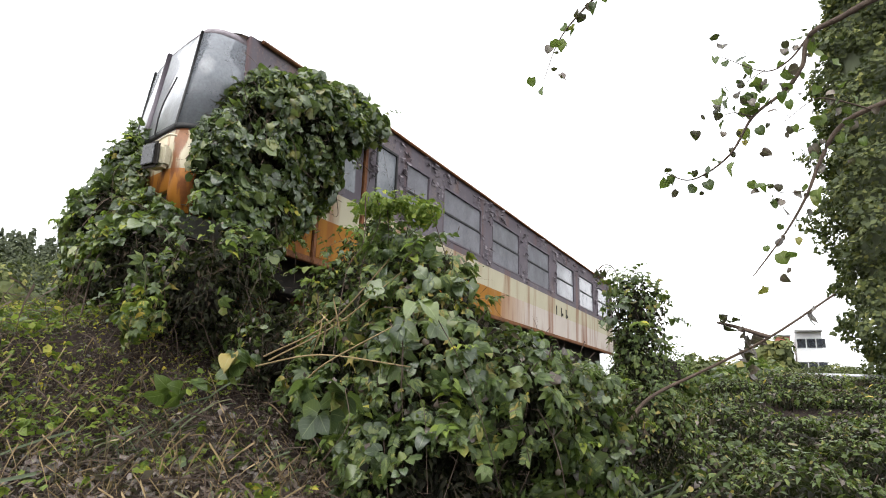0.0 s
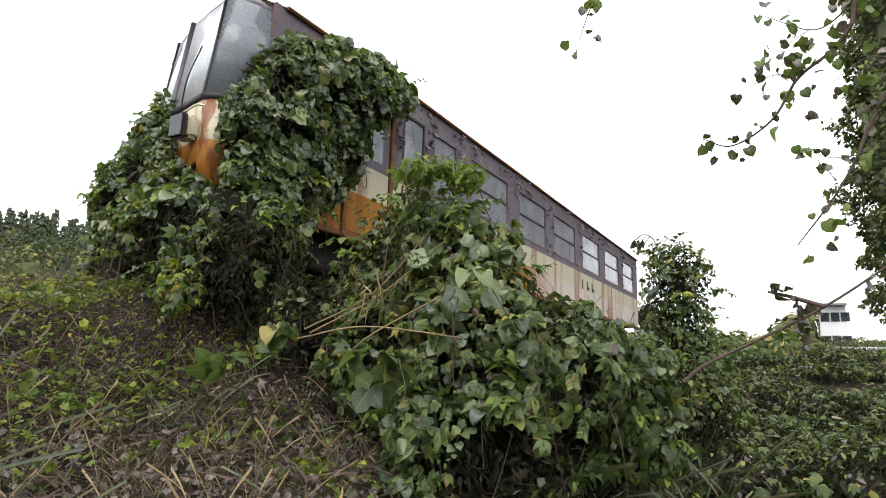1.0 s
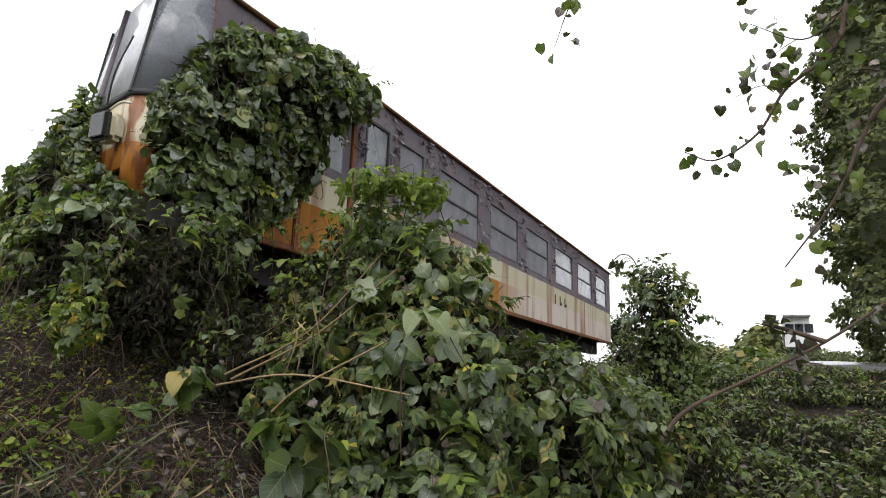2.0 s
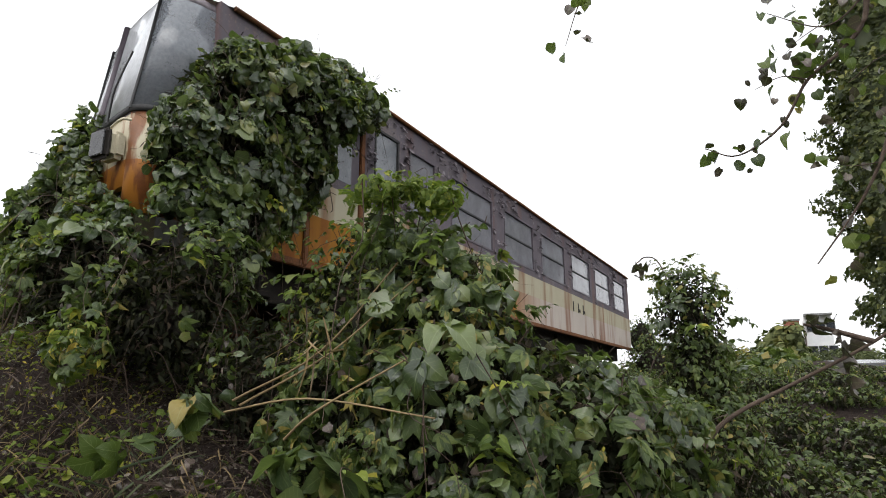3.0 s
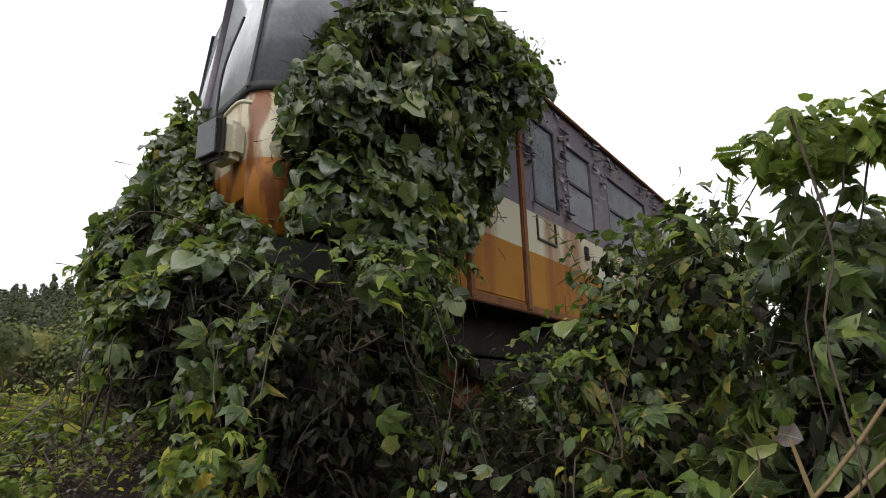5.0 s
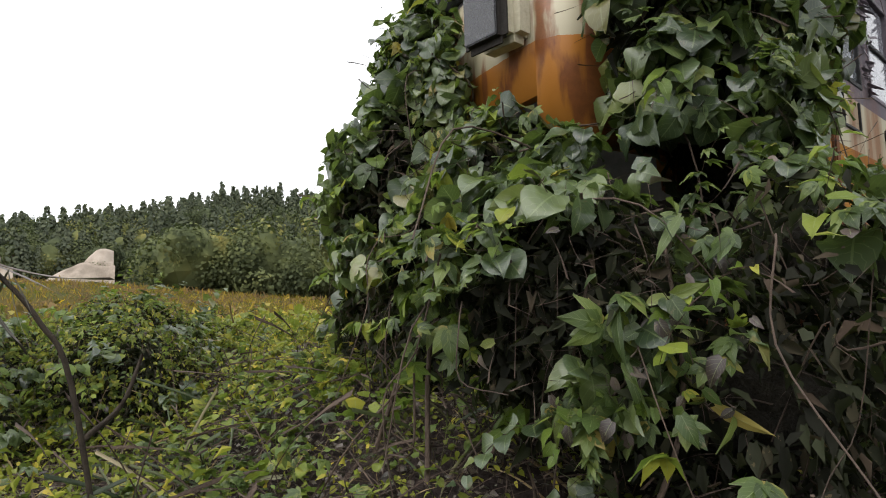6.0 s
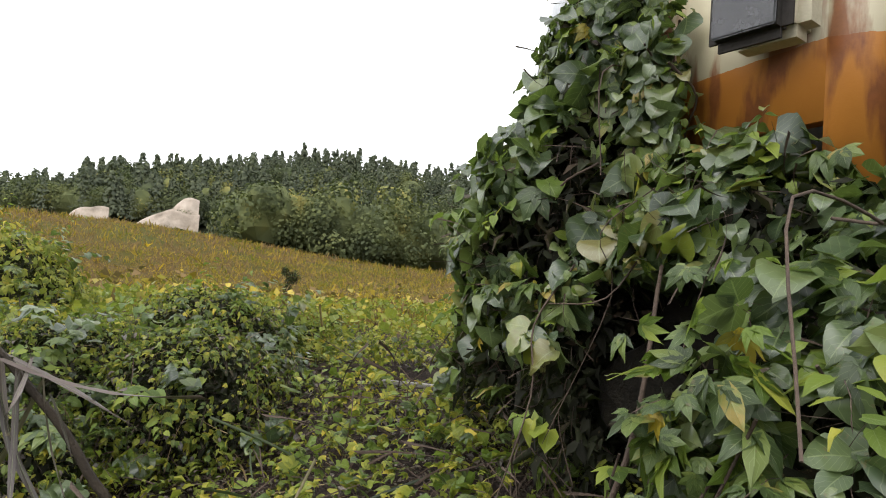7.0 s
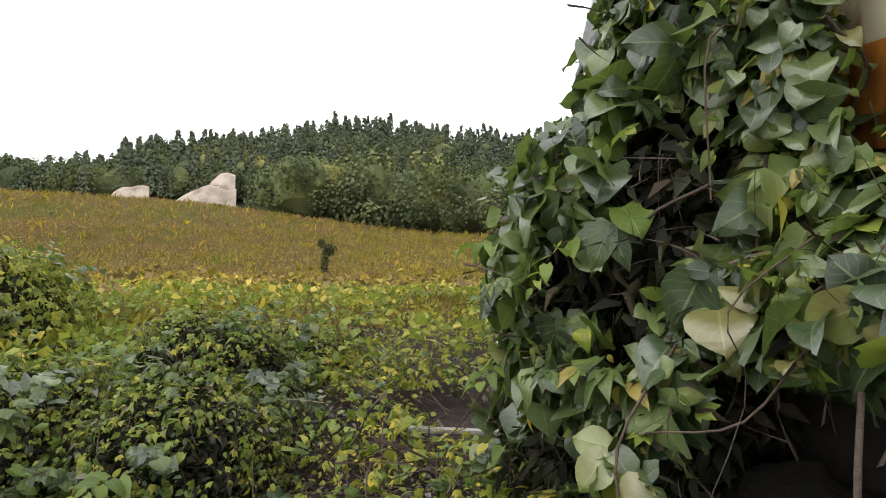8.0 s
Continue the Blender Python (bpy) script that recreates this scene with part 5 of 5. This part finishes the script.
# ---------------------------------------------------------------- far buildings
def building():
    z0 = float(height(8, 92)) - 0.5
    base = thing("school_building", "red-brick two-storey building with white plant room beyond the lane", "building", at=(8, 92, z0))

    def bpart(name, bm, mat, parent=None, label=""):
        ob = link_bm(name, bm, mat, parent or base, label)
        if not parent:
            ob.matrix_parent_inverse = Matrix.Translation((-8, -92, -z0))
        return ob
    bm = bmesh.new()
    box(bm, 6.6, 9.6, 90, 100, z0, z0 + 7.6)
    bpart("wall", bm, WHITE_WALL, label="white rendered wall")
    bm = bmesh.new()
    box(bm, 6.7, 8.0, 92, 97, z0 + 7.6, z0 + 8.3)
    bpart("roof_house", bm, WHITE_WALL, label="white plant room on the roof")
    bm = bmesh.new()
    box(bm, 4.2, 6.0, 89, 97, z0, z0 + 7.0)
    bpart("wall", bm, BRICK_RED, label="red brick wing")
    bm = bmesh.new()
    box(bm, 2.2, 4.15, 89, 95, z0, z0 + 5.2)
    bpart("wall", bm, WHITE_WALL, label="low white annexe")
    for a, b, c in ((6.56, 9.7, 7.6), (4.1, 6.1, 7.0), (2.1, 4.09, 5.2)):
        bm = bmesh.new()
        box(bm, a, b, 88.8, 89.1 if a < 6 else 90.1, z0 + c, z0 + c + 0.22)
        bpart("parapet", bm, STEEL)
    spots = [(x, 90, z) for x in (6.8, 7.9, 9.0) for z in (2.6, 5.6)] + [(x, 89, z) for x in (4.6,) for z in (1.6, 4.9)]
    for x, y, z in spots:
        bm = bmesh.new()
        for q in ((x - 0.06, x, z, z + 1.1), (x + 0.9, x + 0.96, z, z + 1.1), (x - 0.06, x + 0.96, z + 1.1, z + 1.16), (x - 0.06, x + 0.96, z - 0.06, z)):
            box(bm, q[0], q[1], y - 0.06, y + 0.02, z0 + q[2], z0 + q[3])
        w = bpart("window", bm, STEEL, label="window in a metal frame")
        bm = bmesh.new()
        box(bm, x, x + 0.9, y - 0.03, y - 0.01, z0 + z, z0 + z + 1.1)
        bpart("pane", bm, DARK_PANE, w)


building()

# ---------------------------------------------------------------- woods and hillside
g9 = np.random.default_rng(9)


def broad_crown(r, h, n):
    """Places and ways of the leaf clumps of one broad crown, on a trunk of a third of its height."""
    k = g9.integers(0, 9, n)
    cen = g9.normal(size=(9, 3)) * np.array([0.45, 0.45, 0.28])
    d = g9.normal(size=(n, 3))
    d /= np.linalg.norm(d, axis=1, keepdims=True)
    p = cen[k] + d * (0.42 * g9.uniform(0.75, 1.1, (n, 1)))
    return p * np.array([r, r, h * 0.55]) + np.array([0, 0, h * 0.45]), d


def spire_crown(r, h, n):
    q = g9.random(n) ** 1.15
    a = g9.uniform(0, 2 * math.pi, n)
    rad = r * (1 - q) * (0.75 + 0.25 * np.cos(q * 40)) * np.sqrt(g9.uniform(0.4, 1, n)) + 0.05
    p = np.stack([rad * np.cos(a), rad * np.sin(a), h * (0.12 + 0.88 * q)], 1)
    return p, np.stack([np.cos(a), np.sin(a), np.full(n, 0.3)], 1)


def polar(az, r):
    return -r * math.sin(radians(az)), r * math.cos(radians(az)) - 1


def wood(name, label, spots, crown, mat, n, lo, hi):
    P, D, S, k = [], [], [], 0
    bm, lump = bmesh.new(), bmesh.new()
    for x, y, r, h in spots:
        z = float(height(x, y))
        p, d = crown(r, h, n)
        P.append(p + np.array([x, y, z])), D.append(d), S.append(g9.uniform(lo, hi, n) * (h / 10))
        if k < 260:
            tube(bm, [(x, y, z - 0.3), (x, y, z + h * 0.5)], [0.03 * h, 0.01 * h], 5)
        k += 1
        if crown is broad_crown and h > 4:
            for v in bmesh.ops.create_icosphere(lump, subdivisions=2, radius=1.0)["verts"]:
                k2 = 1 + 0.3 * noise.noise(v.co * 2 + Vector((x, y, 0)))
                v.co = Vector((x + v.co.x * r * 0.62 * k2, y + v.co.y * r * 0.62 * k2, z + h * 0.4 + v.co.z * h * 0.38 * k2))
    P, D, S = np.concatenate(P), np.concatenate(D), np.concatenate(S)
    base = thing(name, label, "woodland", kind="stuff")
    ob = link_bm("trunks", bm, BARK, base)
    ob["kind"] = "stuff"
    if len(lump.verts):
        link_bm("shaded_crowns", lump, WOODS, base)["kind"] = "stuff"
    else:
        lump.free()
    leaf_stuff("crowns", T_FLAT, mat, P, frames(D + np.array([0, 0, 0.35]) + g9.normal(scale=0.22, size=P.shape), D + np.array([0, 0, -0.4]) + g9.normal(scale=0.6, size=P.shape)), S, base)


front = []
for i in range(120):
    az = g9.uniform(38, 72.3)
    r = g9.uniform(84, 97)
    big = g9.uniform(0.55, 1.0)
    front.append((*polar(az, r), 6.4 * big, 11.5 * big))
for i in range(150):
    az = g9.uniform(36, 86)
    big = g9.uniform(0.6, 1.0)
    front.append((*polar(az, g9.uniform(100, 140) if az < 74 else g9.uniform(112, 140)), 4.6 * big, 8.5 * big))
for i in range(60):
    az = g9.uniform(97, 140)
    r = g9.uniform(112, 130)
    front.append((*polar(az, r), g9.uniform(3, 5), g9.uniform(4, 6)))
for i in range(60):
    az = g9.uniform(76, 100)
    front.append((*polar(az, g9.uniform(110, 120)), g9.uniform(3.0, 4.5), g9.uniform(4.5, 7.0)))
wood("broadleaf_wood", "dull green broadleaf trees along the field's far edge", front, broad_crown, WOODS, 1500, 0.3, 0.7)
back = []
for i in range(1500):
    az = g9.uniform(30, 105)
    r = g9.uniform(98, 150) if az < 75.5 else g9.uniform(109, 155)
    back.append((*polar(az, r), g9.uniform(2.2, 3.6), g9.uniform(5, 8) + 2.0 * g9.random() ** 3 if az < 86 else g9.uniform(4, 6.5)))
for i in range(170):
    az = g9.uniform(76, 125)
    r = g9.uniform(112, 132)
    back.append((*polar(az, r), g9.uniform(2.6, 3.8), g9.uniform(5, 8)))
wood("conifer_wood", "dark pointed conifers rising over the hillside", back, spire_crown, CONIFER, 260, 0.5, 1.0)
low = [(*polar(g9.uniform(75, 112), g9.uniform(92, 98)), g9.uniform(0.8, 1.8), g9.uniform(0.4, 1.0)) for _ in range(150)]
wood("field_hedge", "low scrub in front of the sand cliffs", low, broad_crown, WOODS, 300, 2.0, 4.0)
north = [(g9.uniform(-14, 4), g9.uniform(78, 110), g9.uniform(2.2, 3.6), g9.uniform(5, 7.5)) for _ in range(34)] + [(g9.uniform(4.5, 12), g9.uniform(70, 84), g9.uniform(1.2, 2.0), g9.uniform(1.4, 2.4)) for _ in range(16)] + [(g9.uniform(10, 40), g9.uniform(60, 100), g9.uniform(1.5, 3), g9.uniform(2.5, 4.5)) for _ in range(30)]
wood("distant_wood", "grey-green trees on a low hill beyond the railcar", north, broad_crown, WOODS, 600, 0.8, 1.6)
verge = [(g9.uniform(10, 16), y, 0.9, g9.uniform(0.8, 1.5)) for y in g9.uniform(36, 60, 26)] + [(g9.uniform(-1, 3.5), y, 1.0, g9.uniform(0.9, 1.7)) for y in g9.uniform(16, 45, 30)]
wood("verge_scrub", "green scrub along the lane", verge, broad_crown, HOP, 500, 1.2, 2.6)

# sand cliffs cut into the hillside
def cliff(az0, az1, r, z0, z1, seed, name="sand_cliff"):
    bm = bmesh.new()
    rows, n, m = [], 26, 9
    for i in range(n + 1):
        az = az0 + (az1 - az0) * i / n
        col = []
        for j in range(m + 1):
            t = j / m
            k = noise.noise(Vector((az * 1.5, t * 3, seed)))
            x, y = polar(az, r + t * 2.5 + 0.6 * k)
            top = z1 * (0.9 + 0.12 * noise.noise(Vector((az * 0.6, seed, 0)))) * (1.0 - 0.3 * max(0.0, i / n * 2 - 1) ** 1.5)
            col.append(bm.verts.new((x, y, z0 + (top - z0) * t)))
        x, y = polar(az, r + 14)
        col.append(bm.verts.new((x, y, z0)))
        rows.append(col)
    for a, b in zip(rows, rows[1:]):
        for j in range(m + 1):
            bm.faces.new((a[j], b[j], b[j + 1], a[j + 1])).smooth = True
    bmesh.ops.recalc_face_normals(bm, faces=bm.faces)
    tagged(link_bm(name, bm, SAND), "bare pale sand cliff below the conifers", "cliff", kind="structure")


cliff(76.9, 81.9, 99, 4.2, 9.0, 1.0)
cliff(77.0, 79.5, 105, 6.8, 12.0, 2.0)
cliff(83.9, 87.1, 99, 4.2, 8.4, 3.0)

# lone shrub standing in the field
sx, sy = polar(69.1, 41)
thicket("field_shrub", "small dark shrub standing alone in the field", "shrub",
        [(sx, sy, float(height(sx, sy)) + 1.0, 0.32, 0.32, 1.1), (sx, sy + 0.3, float(height(sx, sy)) + 1.9, 0.5, 0.55, 0.5), (sx, sy - 0.3, float(height(sx, sy)) + 2.3, 0.25, 0.3, 0.4)],
        [(T_SMALL, WOODS, "foliage", 700, 0.06, 0.16), (T_SMALL, BRIGHT, "foliage", 160, 0.06, 0.14)], shrink=0.3, gap=-0.1, inner=0.4)
